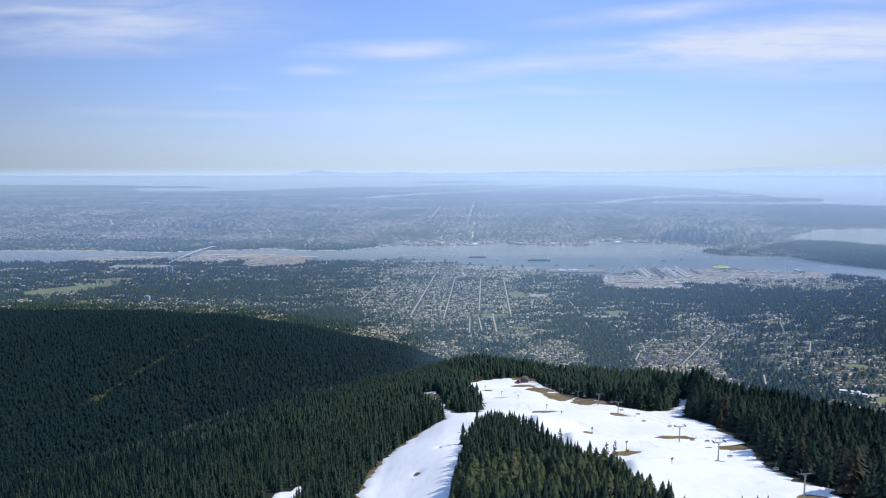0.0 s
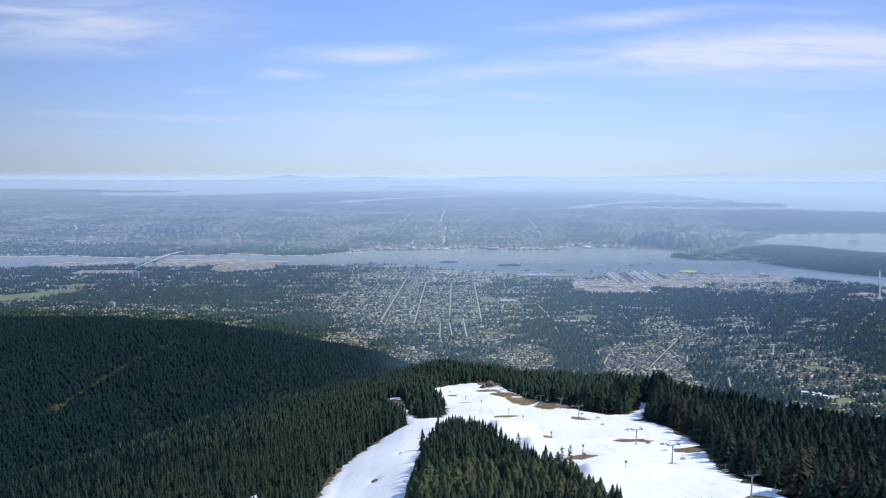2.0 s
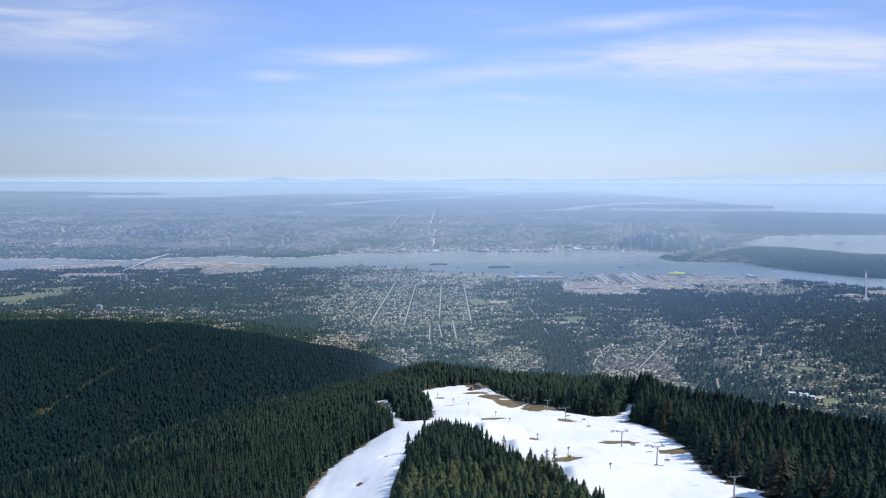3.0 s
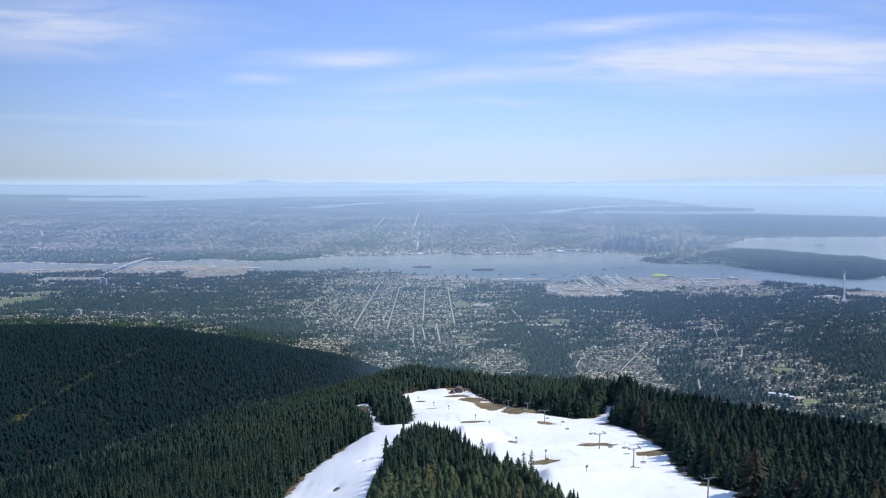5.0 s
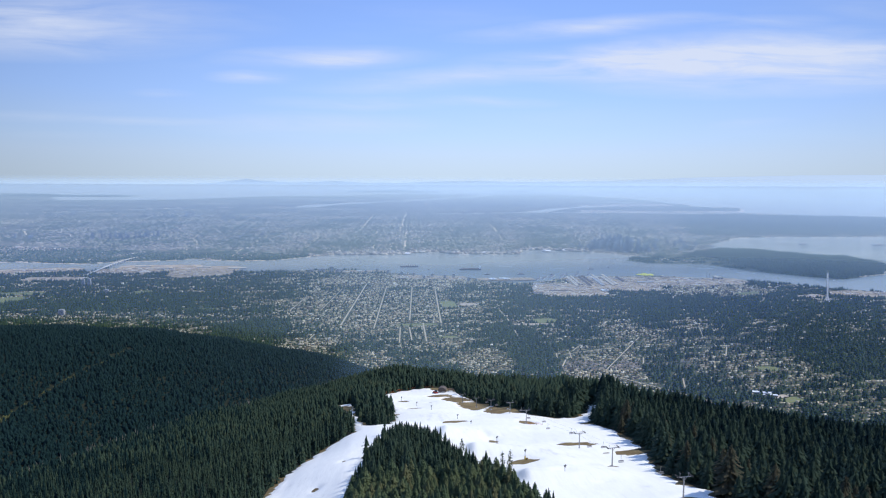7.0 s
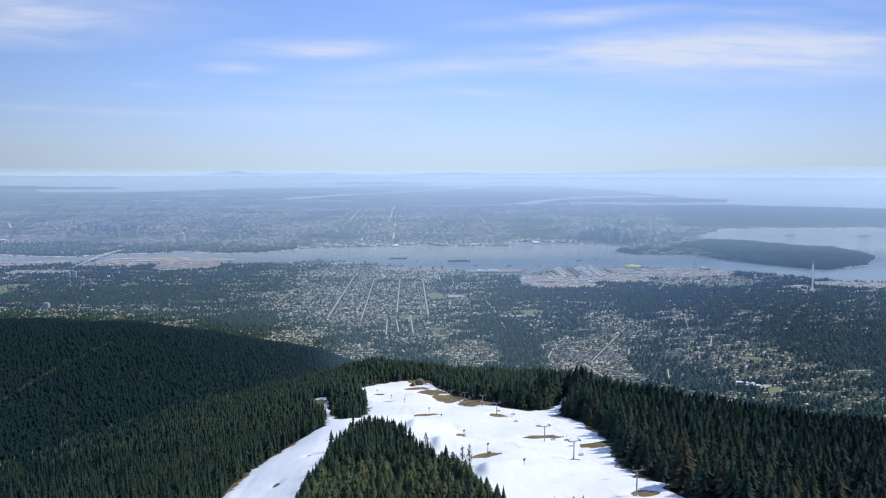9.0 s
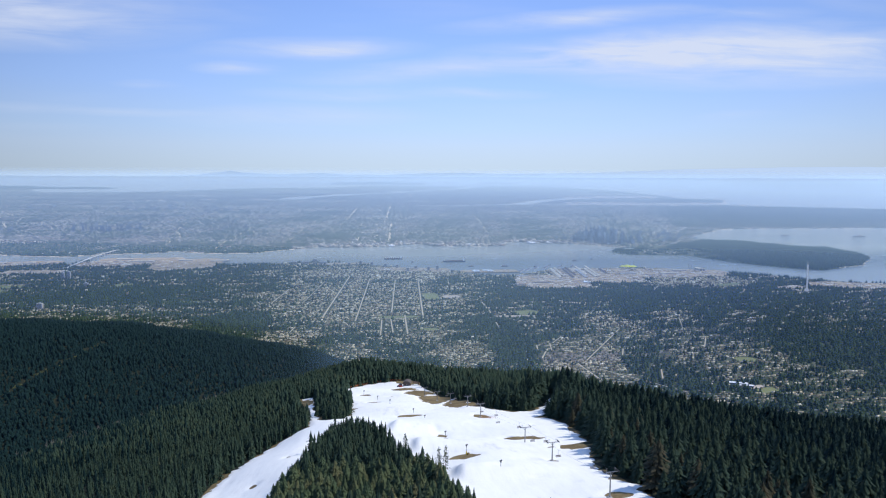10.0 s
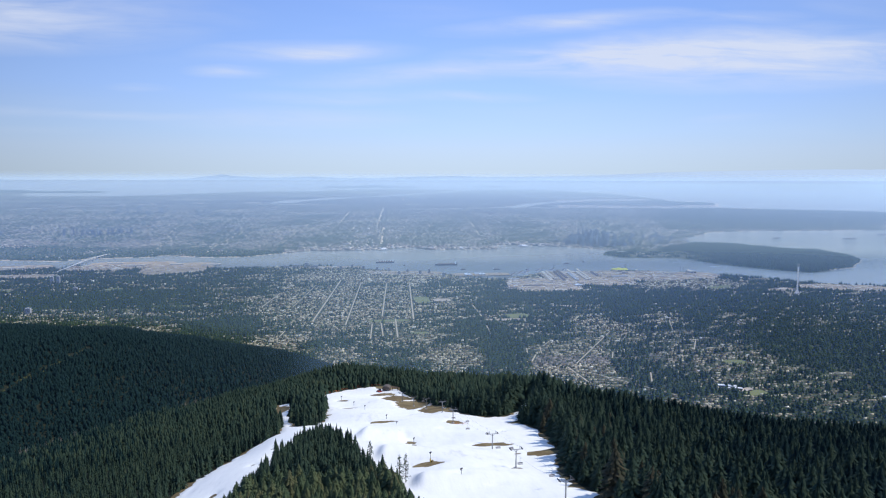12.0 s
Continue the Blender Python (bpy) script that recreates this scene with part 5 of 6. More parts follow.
def town():
    r = np.random.default_rng(111)
    xs, ys, back = [], [], []
    for row, y0 in enumerate(np.arange(985, 3480, 7.6)):
        reach = 0.88 * y0 + 170
        gx = np.arange(-reach * 0.84, reach, 6.2)
        back.append(np.full(gx.shape, row % 2 == 1))
        xs.append(gx + 0.075 * (y0 - 2300) + r.uniform(-1.6, 1.6, gx.shape))
        ys.append(np.full(gx.shape, y0) + r.uniform(-1.2, 1.2, gx.shape) + 30 * waves(gx, np.full(gx.shape, y0), 480, 105) - 0.05 * (gx - 400))
    x, y, back = np.concatenate(xs), np.concatenate(ys), np.concatenate(back)
    ground = height(x, y)
    yard, field = in_patches(x, y, YARDS), in_patches(x, y, FIELDS, 1.1)
    shore = np.interp(x, *SHORE) - y
    ok = (land(x, y) > 14) & (ground < 14) & in_view(x, y, 95) & (away_from(x, y, STREETS) > 3.2) & ~field & (shore > 14)
    d = built_up(x, y)
    pick = r.random(x.shape)
    lot = ok & ~yard
    home = lot & (pick < np.where(back, d * np.where(y > 1900, 0.5, 0.15), np.minimum(1.1 * d, 0.96)))
    v, f = house_shape()
    v = v * np.array((1.7, 1.0, 1.0))
    n = int(home.sum())
    size = r.uniform(2.6, 4.7, n)
    turn = np.where(r.random(n) < 0.88, 0.03, 1.6) + r.normal(0, 0.10, n)
    # the settlement nearest to the mountain stands as single houses
    hx, hy, hz = x[home], y[home], ground[home]
    lone_house = np.zeros(n, bool)
    lone_house[np.flatnonzero((hx > 430) & (hx < 760) & (hy > 1500) & (hy < 1760))[:240]] = True
    for i in np.flatnonzero(lone_house):
        single_house(hx[i], hy[i], hz[i] - 0.2, size[i], r.uniform(2.4, 4.0), turn[i])
    home[np.flatnonzero(home)[lone_house]] = False
    size, turn, n = size[~lone_house], turn[~lone_house], int(home.sum())
    ob = joined("houses", v, f, np.stack([x[home], y[home], ground[home] - 0.2], -1), size, r.uniform(1.8, 3.1, n), turn, (M_house,))
    tagged(ob, "hundreds of small pale houses between trees on the plain", "houses", kind="stuff")
    # larger flat-roofed blocks along the streets and the shore
    big = lot & (y > 2450) & (r.random(x.shape) < 0.010 + 0.03 * ((x > -350) & (x < 420) & (y > 2650)))
    v, f = block_shape()
    n = int(big.sum())
    ob = joined("apartment_blocks", v, f, np.stack([x[big], y[big], ground[big] - 0.2], -1), r.uniform(7, 12, n), r.uniform(3.5, 8, n), 0.07 + r.normal(0, 0.1, n), (M_house,))
    tagged(ob, "low flat-roofed apartment and shop blocks among houses", "buildings", kind="stuff")
    # sheds and stacks on the dockside yards
    put = ok & yard & (r.random(x.shape) < np.where(x < -920, 0.5, np.where(x < -500, 0.10, 0.68))) & (waves(x + 0.5 * y, 3.0 * (y - 0.25 * x), 90, 106) > -0.1)
    v = v * np.array((4.2, 0.7, 1.0))
    n = int(put.sum())
    ob = joined("sheds", v, f, np.stack([x[put], y[put], ground[put] - 0.2], -1), r.uniform(2.4, 5, n), r.uniform(1.4, 3.2, n), np.where(x[put] > 1050, -0.2, 0.05) + r.normal(0, 0.08, n), (M_shed,))
    tagged(ob, "long pale sheds and stacked goods on the dockside", "sheds", kind="stuff")
    # trees: woods where few houses stand, garden and street trees elsewhere
    x, y, _ = scatter(-2200, 3100, 985, 3480, 9.4, 112)
    ok = (y < np.interp(x, *SHORE) - 8) & in_view(x, y, 95)
    x, y = x[ok], y[ok]
    ground, d = height(x, y), built_up(x, y)
    ok = (land(x, y) > 10) & (ground < 14) & ~((x > 560) & (x < 1560) & (y > 2730)) & (away_from(x, y, STREETS) > r.uniform(0.5, 4.5, x.shape)) & ~in_patches(x, y, FIELDS, 1.1) & ~in_patches(x, y, YARDS) & (r.random(x.shape) < 0.95 - 0.72 * d)
    x, y, ground, d = x[ok], y[ok], ground[ok], d[ok]
    shapes = [conifer_shape(2, 3, 121, 0.05, 1.15), conifer_shape(2, 3, 122, 0.0, 1.35), conifer_shape(1, 4, 123, 0.0, 1.2)]
    kind = np.where(y > 1900, 2, r.integers(0, 2, x.shape))
    for k, (v, f) in enumerate(shapes):
        m = kind == k
        n = int(m.sum())
        h = np.where(d[m] < 0.3, r.uniform(8, 14, n), r.uniform(3.5, 8.0, n))
        ob = joined("town_trees", v, f, np.stack([x[m], y[m], ground[m] - 0.3], -1), h * r.uniform(0.32, 0.5, n), h, r.uniform(0, 6.283, n), (M_citytree,))
        tagged(ob, "dark green trees between the houses of the town", "trees", kind="stuff")


town()


def park_woods():
    r = np.random.default_rng(131)
    x, y, r = scatter(1300, 2640, 2790, 4060, 10.0, 131)
    ok = inside(x, y, PARK) > 6
    ok &= ~((x > 1430) & (x < 1800) & (waves(x, y, 150, 132) > -0.35))      # open ground near the tip
    x, y = x[ok], y[ok]
    v, f = conifer_shape(2, 3, 133, 0.0, 1.4)
    n = len(x)
    h = r.uniform(7, 14, n) + 3 * waves(x, y, 200, 135)
    ob = joined("park_forest", v, f, np.stack(draw_in(x, y, height(x, y) - 0.3)[:3], -1), h * r.uniform(0.35, 0.5, n), h, r.uniform(0, 6.283, n), (M_citytree,))
    tagged(ob, "dark wooded headland between the inlet and the bay", "forest", kind="stuff")
    # white boats and boathouses on the open ground at its tip
    bx, by = r.uniform(1400, 1780, 60), r.uniform(3420, 3620, 60)
    keep = (inside(bx, by, PARK) > 8)
    bx, by = bx[keep], by[keep]
    bv, bf = block_shape()
    ob = joined("boathouses", bv, bf, np.stack(draw_in(bx, by, 0 * bx + 1.8)[:3], -1), r.uniform(5, 15, len(bx)), r.uniform(2, 4.5, len(bx)), r.normal(0.1, 0.2, len(bx)), (M_farhouse,))
    tagged(ob, "pale boathouses and boats on the headland's open tip", "boathouses", kind="stuff")
    # far wooded shore strips beyond the inlet
    x = r.uniform(-2600, -300, 1700)
    y = np.interp(x, *OPPOSITE) + r.exponential(60, 1700) + 12
    keep = waves(x, y, 500, 134) > -0.2
    x, y = x[keep], y[keep]
    px, py, pz, s = draw_in(x, y, 0 * x + 2.2)
    h = r.uniform(7, 12, len(x)) * s
    ob = joined("shore_trees", v, f, np.stack([px, py, pz], -1), h * 0.5, h, r.uniform(0, 6.283, len(x)), (M_citytree,))
    tagged(ob, "dark trees along the opposite shore", "trees", kind="stuff")


park_woods()


def far_town():
    r = np.random.default_rng(141)
    n = 66000
    u = r.random(n)
    y = 1 / (u / 3560 + (1 - u) / 12500)
    x = (r.random(n) * 1.46 - 0.64) * y
    # two rows of lots to each street, the streets running down to the inlet
    pitch = np.where(y < 6000, 46.0, 92.0)
    along = x - 0.05 * y
    x = np.round(along / pitch) * pitch + np.where(r.random(n) < 0.5, -0.26, 0.26) * pitch + r.normal(0, 5.0, n) + 0.05 * y
    d = 0.55 + 0.55 * waves(x, y, 1000, 142) + 0.35 * waves(x, y, 300, 143) - 0.45 * np.clip((y - 6800) / 2500, 0, 1) - 0.4 * ((y < 4150) & (x < -300))
    dry = (y - np.interp(x, *OPPOSITE) > 12) & (inside(x, y, PARK) < -20) & (land(x, y) > 6) & (riverside(x, y) > 25)
    ok = dry & (r.random(n) < np.clip(d, 0.05, 1)) & (away_from(x, y, SOUTH_ROADS) > 4) & ~((x > 0.42 * y + 250) & (y > 5000) & (r.random(n) < 0.85))
    rest = dry & ~ok & (r.random(n) > np.clip((y - 4500) / 4000, 0.35, 0.9))
    tx, ty = x[rest] + 9, y[rest]
    x, y = x[ok], y[ok]
    px, py, pz, s = draw_in(x, y, height(x, y) - 0.3)
    n = len(x)
    v, f = block_shape()
    v, f = v[:8] * np.array((1.7, 0.9, 1.0)), f[:10]
    big = np.where(r.random(n) < 0.06, 2.3, 1.0)
    ob = joined("far_town", v, f, np.stack([px, py, pz], -1), r.uniform(4, 8, n) * (0.30 + y / 8000) * s * big, r.uniform(2.2, 4.6, n) * (0.6 + y / 12000) * s, 0.05 + r.normal(0, 0.1, n), (M_farhouse,))
    tagged(ob, "thousands of small blocks and houses of the far town", "buildings", kind="stuff")
    # street trees and woods between them
    px, py, pz, s = draw_in(tx, ty, height(tx, ty) - 0.3)
    n = len(tx)
    v, f = conifer_shape(1, 3, 145, 0.0, 1.3)
    h = r.uniform(5, 10, n) * (0.5 + ty / 9000) * s
    ob = joined("far_town_trees", v, f, np.stack([px, py, pz], -1), h * r.uniform(0.6, 1.1, n), h, r.uniform(0, 6.283, n), (M_citytree,))
    tagged(ob, "dark street trees between the houses of the far town", "trees", kind="stuff")
    # quays and warehouses on the opposite shore
    v, f = block_shape()
    n = 700
    x = r.uniform(-360, 1250, n)
    y = np.interp(x, *OPPOSITE) + 8 + r.exponential(45, n)
    px, py, pz, s = draw_in(x, y, 0 * x + 2.3)
    ob = joined("quay_sheds", v, f, np.stack([px, py, pz], -1), r.uniform(8, 26, n) * s, r.uniform(3, 8, n) * s, 0.05 + r.normal(0, 0.06, n), (M_farhouse,))
    tagged(ob, "pale quay sheds along the opposite shore", "sheds", kind="stuff")


far_town()


def high_rises():
    models = []
    for k, (w, d, roof) in enumerate(((1, 1, 0.5), (1.3, 0.8, 0.4), (0.8, 1.1, 0.6), (1.0, 0.7, 0.35))):
        t = thing("high_rise", "tall slim glass and concrete tower in the far town", "tower block", "towers of the far town")
        bm = bmesh.new()
        box(bm, (w, d, 0.92), (0, 0, 0.06), taper=0.97)
        part("shaft", bm, M_tower, t)
        bm = bmesh.new()
        box(bm, (w * 1.35, d * 1.4, 0.08))
        part("podium", bm, M_concrete, t)
        bm = bmesh.new()
        box(bm, (w * roof, d * roof, 0.05), (0, 0, 0.98))
        part("roof_plant", bm, M_tower, t)
        models.append(t)
    r = np.random.default_rng(151)
    spots = []
    for _ in range(105):      # the centre beyond the inlet
        x, y = r.normal(1485, 100), r.uniform(3880, 4330)
        if y > np.interp(x, *OPPOSITE) + 25 and inside(np.array(x), np.array(y), PARK) < -30:
            spots.append((x, y, r.uniform(26, 78) * (1.12 - abs(x - 1485) / 380), r.uniform(8, 13)))
    for _ in range(26):
        x, y = r.uniform(1800, 2250), r.uniform(3960, 4500)
        if y > np.interp(x, *OPPOSITE) + 25 and inside(np.array(x), np.array(y), PARK) < -25:
            spots.append((x, y, r.uniform(15, 32), r.uniform(9, 14)))
    for cx, cy, sx, sy, n, tall in ((-1720, 4930, 130, 70, 30, 54), (-2410, 4970, 90, 60, 9, 34), (-2050, 7250, 240, 120, 24, 62), (-1407, 6937, 90, 80, 6, 48), (-3200, 7500, 160, 120, 8, 48), (-900, 5000, 200, 200, 6, 26)):
        for _ in range(n):
            spots.append((r.normal(cx, sx), r.normal(cy, sy), tall * r.uniform(0.4, 1.1), r.uniform(7, 12)))
    for i, (x, y, tall, wide) in enumerate(spots):
        at, s = far_place(x, y, 2.0)
        m = pose(*at, 0, 0, r.uniform(-12, 12)) @ Matrix.Diagonal((wide * s, wide * s, tall * s, 1))
        if i < 4:
            models[i].matrix_basis = m
        else:
            copy_thing(models[i % 4], Matrix()).matrix_basis = m
    # slabs and towers on the near shore
    def slab(name, x, y, w, d, tall, turn, label, mat):
        t = thing(name, label, "apartment tower", at=(x, y, GROUND - 0.3), turn=turn)
        bm = bmesh.new()
        box(bm, (w, d, tall))
        part("body", bm, mat, t)
        floors = max(2, int(tall / 3))
        for side in (-1, 1):
            for k in range(floors):
                bm = bmesh.new()
                box(bm, (w * 0.9, 0.3, tall / floors * 0.45), (0, side * d / 2, tall * (k + 0.35) / floors))
                part("window_band", bm, M_glass, t)
        bm = bmesh.new()
        box(bm, (w * 0.4, d * 0.5, 2.2), (0, 0, tall))
        part("roof_plant", bm, M_concrete, t)
    for x, y, w, d, tall in ((-1130, 2798, 11, 11, 29), (-1106, 2796, 11, 11, 31), (-962, 2220, 16, 12, 18), (-985, 2640, 14, 12, 12), (-195, 3160, 20, 12, 24), (-240, 3165, 34, 12, 13), (-160, 3160, 34, 12, 12), (-290, 3170, 30, 12, 11)):
        slab("apartment_tower", x, y, w, d, tall, 5, "pale apartment tower above low houses", M_concrete)
    r3 = np.random.default_rng(152)
    for x, y in ((120, 3060), (170, 3020), (250, 2990), (60, 3090), (300, 2930), (340, 2950), (10, 3120), (210, 2920), (-40, 3100), (390, 2840)):
        slab("apartment_tower", x, y, 11, 10, r3.uniform(12, 20), 4, "mid-rise pale apartment tower near the shore", M_concrete)


high_rises()


# ---- on the water ----
def ship(x, y, long, turn, loaded, label):
    s = thing("cargo_ship", label, "ship", "cargo ships at anchor", (x, y, -0.5), turn)
    w, deck = long * 0.15, long * 0.055 + 1.2
    outline = [(-0.5, -0.36), (-0.49, -0.5), (0.36, -0.5), (0.44, -0.34), (0.5, 0.0), (0.44, 0.34), (0.36, 0.5), (-0.49, 0.5), (-0.5, 0.36)]
    bm = bmesh.new()
    prism(bm, [(a * long, b * w) for a, b in outline], 0, deck)
    part("hull", bm, M_hull, s)
    bm = bmesh.new()
    prism(bm, [(a * long * 0.99, b * w * 0.93) for a, b in outline], deck, deck + 0.35)
    part("deck", bm, M_rust, s)
    bm = bmesh.new()
    box(bm, (long * 0.06, w * 0.8, deck * 1.5), (-0.43 * long, 0, deck))
    box(bm, (long * 0.04, w * 1.0, deck * 0.35), (-0.425 * long, 0, deck * 2.5))
    part("deckhouse", bm, M_white, s)
    bm = bmesh.new()
    box(bm, (long * 0.025, w * 0.25, deck * 1.2), (-0.475 * long, 0, deck), taper=0.8)
    part("funnel", bm, M_hull, s)
    for k in range(6):
        bm = bmesh.new()
        box(bm, (long * 0.085, w * 0.62, deck * 0.28), (long * (-0.33 + 0.125 * k), 0, deck + 0.35))
        part("hatch", bm, M_rust, s)
        if loaded and k < 5:
            bm = bmesh.new()
            rod(bm, (long * (-0.268 + 0.125 * k), 0, deck), (long * (-0.268 + 0.125 * k), 0, deck * 2.4), 0.6, 6)
            rod(bm, (long * (-0.268 + 0.125 * k), 0, deck * 2.2), (long * (-0.19 + 0.125 * k), 0, deck * 2.6), 0.35, 5)
            part("deck_crane", bm, M_white, s)
    bm = bmesh.new()
    rod(bm, (0.44 * long, 0, deck), (0.44 * long, 0, deck * 2), 0.4, 5)
    part("mast", bm, M_white, s)


M_rust = mottled("red_brown_deck_paint", ((0.3, (0.12, 0.06, 0.045)), (0.7, (0.22, 0.13, 0.10))), 0.05, 0.4)
ship(166, 3320, 88, 182, True, "long dark cargo ship with a white deckhouse at anchor")
ship(447, 3205, 104, 181, False, "long dark bulk carrier lying low at anchor")


def barge(x, y, long, turn, label="low dark barge moored off the docks"):
    b = thing("barge", label, "barge", "small craft on the inlet", turn=turn)
    bm = bmesh.new()
    prism(bm, [(-0.5 * long, -0.14 * long), (0.42 * long, -0.14 * long), (0.5 * long, 0), (0.42 * long, 0.14 * long), (-0.5 * long, 0.14 * long)], -0.4, 2.2)
    part("hull", bm, M_hull, b)
    bm = bmesh.new()
    box(bm, (0.6 * long, 0.18 * long, 1.6), (-0.05 * long, 0, 2.2), taper=0.85)
    part("cargo", bm, M_rust, b)
    bm = bmesh.new()
    box(bm, (0.1 * long, 0.14 * long, 3.2), (-0.42 * long, 0, 2.2))
    part("wheelhouse", bm, M_white, b)
    stand(b, x, y, 0, turn)


for bx, by, bl, bt in ((504, 3050, 26, 5), (656, 3046, 34, 0), (645, 2925, 26, 8), (791, 3022, 16, 0), (1026, 3199, 30, 3), (250, 3210, 9, 20), (1130, 3260, 12, 10)):
    barge(bx, by, bl, bt)
for bx, by, bl, bt in ((3306, 4265, 90, 4), (2830, 4342, 60, 8), (3761, 4519, 90, 0)):
    barge(bx, by, bl, bt, "distant dark freighter at anchor in the bay")


def motor_boat(x, y, long, turn):
    b = thing("motor_boat", "small white boat drawing a pale wake across the inlet", "boat", "boats under way", turn=turn)
    bm = bmesh.new()
    prism(bm, [(-0.5 * long, -0.15 * long), (0.25 * long, -0.15 * long), (0.5 * long, 0), (0.25 * long, 0.15 * long), (-0.5 * long, 0.15 * long)], -0.2, 1.0)
    part("hull", bm, M_white, b)
    bm = bmesh.new()
    box(bm, (0.35 * long, 0.2 * long, 1.0), (-0.05 * long, 0, 1.0), taper=0.8)
    part("cabin", bm, M_white, b)
    bm = bmesh.new()
    n = 14
    rows = [[bm.verts.new((-long * (0.5 + 0.9 * k), s * long * (0.12 + 0.05 * k) * (1 + 0.3 * math.sin(2.1 * k + s)), 0.35)) for s in (-1, 1)] for k in range(n)]
    for p, q in zip(rows, rows[1:]):
        bm.faces.new((p[0], p[1], q[1], q[0]))
    bmesh.ops.recalc_face_normals(bm, faces=bm.faces[:])
    part("wake", bm, M_foam, b, "white foaming wake")
    stand(b, x, y, 0, turn)


M_foam = mottled("wake_foam", ((0.3, (0.30, 0.34, 0.35)), (0.5, (0.5, 0.53, 0.53)), (0.7, (0.78, 0.80, 0.80))), 0.05, 0.5)
for bx, by, bl, bt in ((2180, 2960, 6, -25), (1985, 2930, 5, -20), (1740, 3020, 6, -18), (610, 3330, 5, 160), (845, 3250, 5, 170), (-140, 3420, 5, 5), (1560, 3190, 5, 165), (2010, 2790, 4, 10)):
    motor_boat(bx, by, bl, bt)


def piers():
    for x, y, w, l, turn in ((700, 2900, 10, 90, -25), (735, 2930, 10, 110, -25), (775, 2960, 12, 110, -25), (830, 2990, 12, 100, -25), (900, 3010, 14, 90, -25), (960, 3020, 10, 80, -25), (545, 2905, 40, 26, 0), (505, 2890, 24, 26, 0),
                             (-330, 3900, 26, 60, 10), (180, 3905, 40, 60, 0), (460, 3930, 60, 50, 0), (640, 3920, 70, 45, 0), (1010, 4010, 50, 60, 10), (1120, 4030, 40, 50, 10), (20, 3915, 30, 50, 0), (-100, 3930, 26, 50, 0)):
        at, s = far_place(x, y, 0)
        p = thing("pier", "pale concrete pier with low sheds reaching into the inlet", "pier", "piers along the inlet", at, turn)
        bm = bmesh.new()
        box(bm, (w, l, 3.4), (0, 0, -0.8))
        part("quay", bm, M_concrete, p)
        bm = bmesh.new()
        box(bm, (w * 0.7, l * 0.7, 4.0), (0, -l * 0.05, 2.6), taper=0.93)
        part("shed", bm, M_white if w > 30 else M_roofgrey, p)
    # yellow sulphur heap on the quay
    heap = thing("sulphur_heap", "bright yellow sulphur heap on the dockside", "heap", at=(1205, 2985, GROUND))
    bm = bmesh.new()
    for dx, dy, a, h in ((0, 0, 22, 7), (24, -4, 18, 5), (-21, 4, 14, 4.5)):
        bmesh.ops.create_cone(bm, cap_ends=True, segments=16, radius1=a, radius2=a * 0.35, depth=h, matrix=pose(dx, dy, h / 2 - 0.3))
    for v in bm.verts:
        v.co += Vector((noise.noise(v.co * 0.2), noise.noise(v.co * 0.2 + Vector((9, 0, 0))), 0)) * 3
    part("heap", bm, M_sulphur, heap)
    for x, y, tall in ((840, 2950, 22), (1235, 2990, 24), (1445, 2880, 26), (905, 3000, 20), (1460, 2885, 20)):
        c = thing("dock_crane", "grey steel dock crane standing on the quay", "crane", "cranes on the docks", (x, y, GROUND), 20)
        for sx in (-3, 3):
            bm = bmesh.new()
            rod(bm, (sx, 0, 0), (sx * 0.4, 0, tall * 0.8), 0.7, 6, 0.5)
            part("leg", bm, M_steel, c)
        bm = bmesh.new()
        rod(bm, (0, 0, tall * 0.75), (0, 0, tall), 0.8, 6)
        rod(bm, (-10, 0, tall * 0.78), (16, 0, tall * 0.95), 0.6, 6)
        part("boom", bm, M_steel, c)


piers()


def warehouse(x, y, w, l, tall, turn, roof, label):
    if w > l:
        w, l, turn = l, w, turn + 90
    h = thing("warehouse", label, "warehouse", "long sheds on the docks", (x, y, GROUND - 0.2), turn)
    bm = bmesh.new()
    box(bm, (w, l, tall))
    part("wall", bm, M_concrete, h)
    bm = bmesh.new()
    ends = [[bm.verts.new((a, b, c)) for a, c in ((-w * 0.54, tall), (0, tall + w * 0.10), (w * 0.54, tall), (0, tall - 0.1))] for b in (-l * 0.505, l * 0.505)]
    for k in range(4):
        bm.faces.new((ends[0][k], ends[0][(k + 1) % 4], ends[1][(k + 1) % 4], ends[1][k]))
    bm.faces.new(ends[0][::-1])
    bm.faces.new(ends[1])
    part("roof", bm, roof, h)
    for side in (-1, 1):
        bm = bmesh.new()
        box(bm, (w * 0.3, 0.3, tall * 0.6), (w * 0.28 * side, -l * 0.5 - 0.05, 0))
        part("loading_door", bm, M_dark, h)
    bm = bmesh.new()
    box(bm, (w * 0.16, l * 0.8, 0.6), (0, 0, tall + w * 0.08))
    part("ridge_vent", bm, M_steel, h)


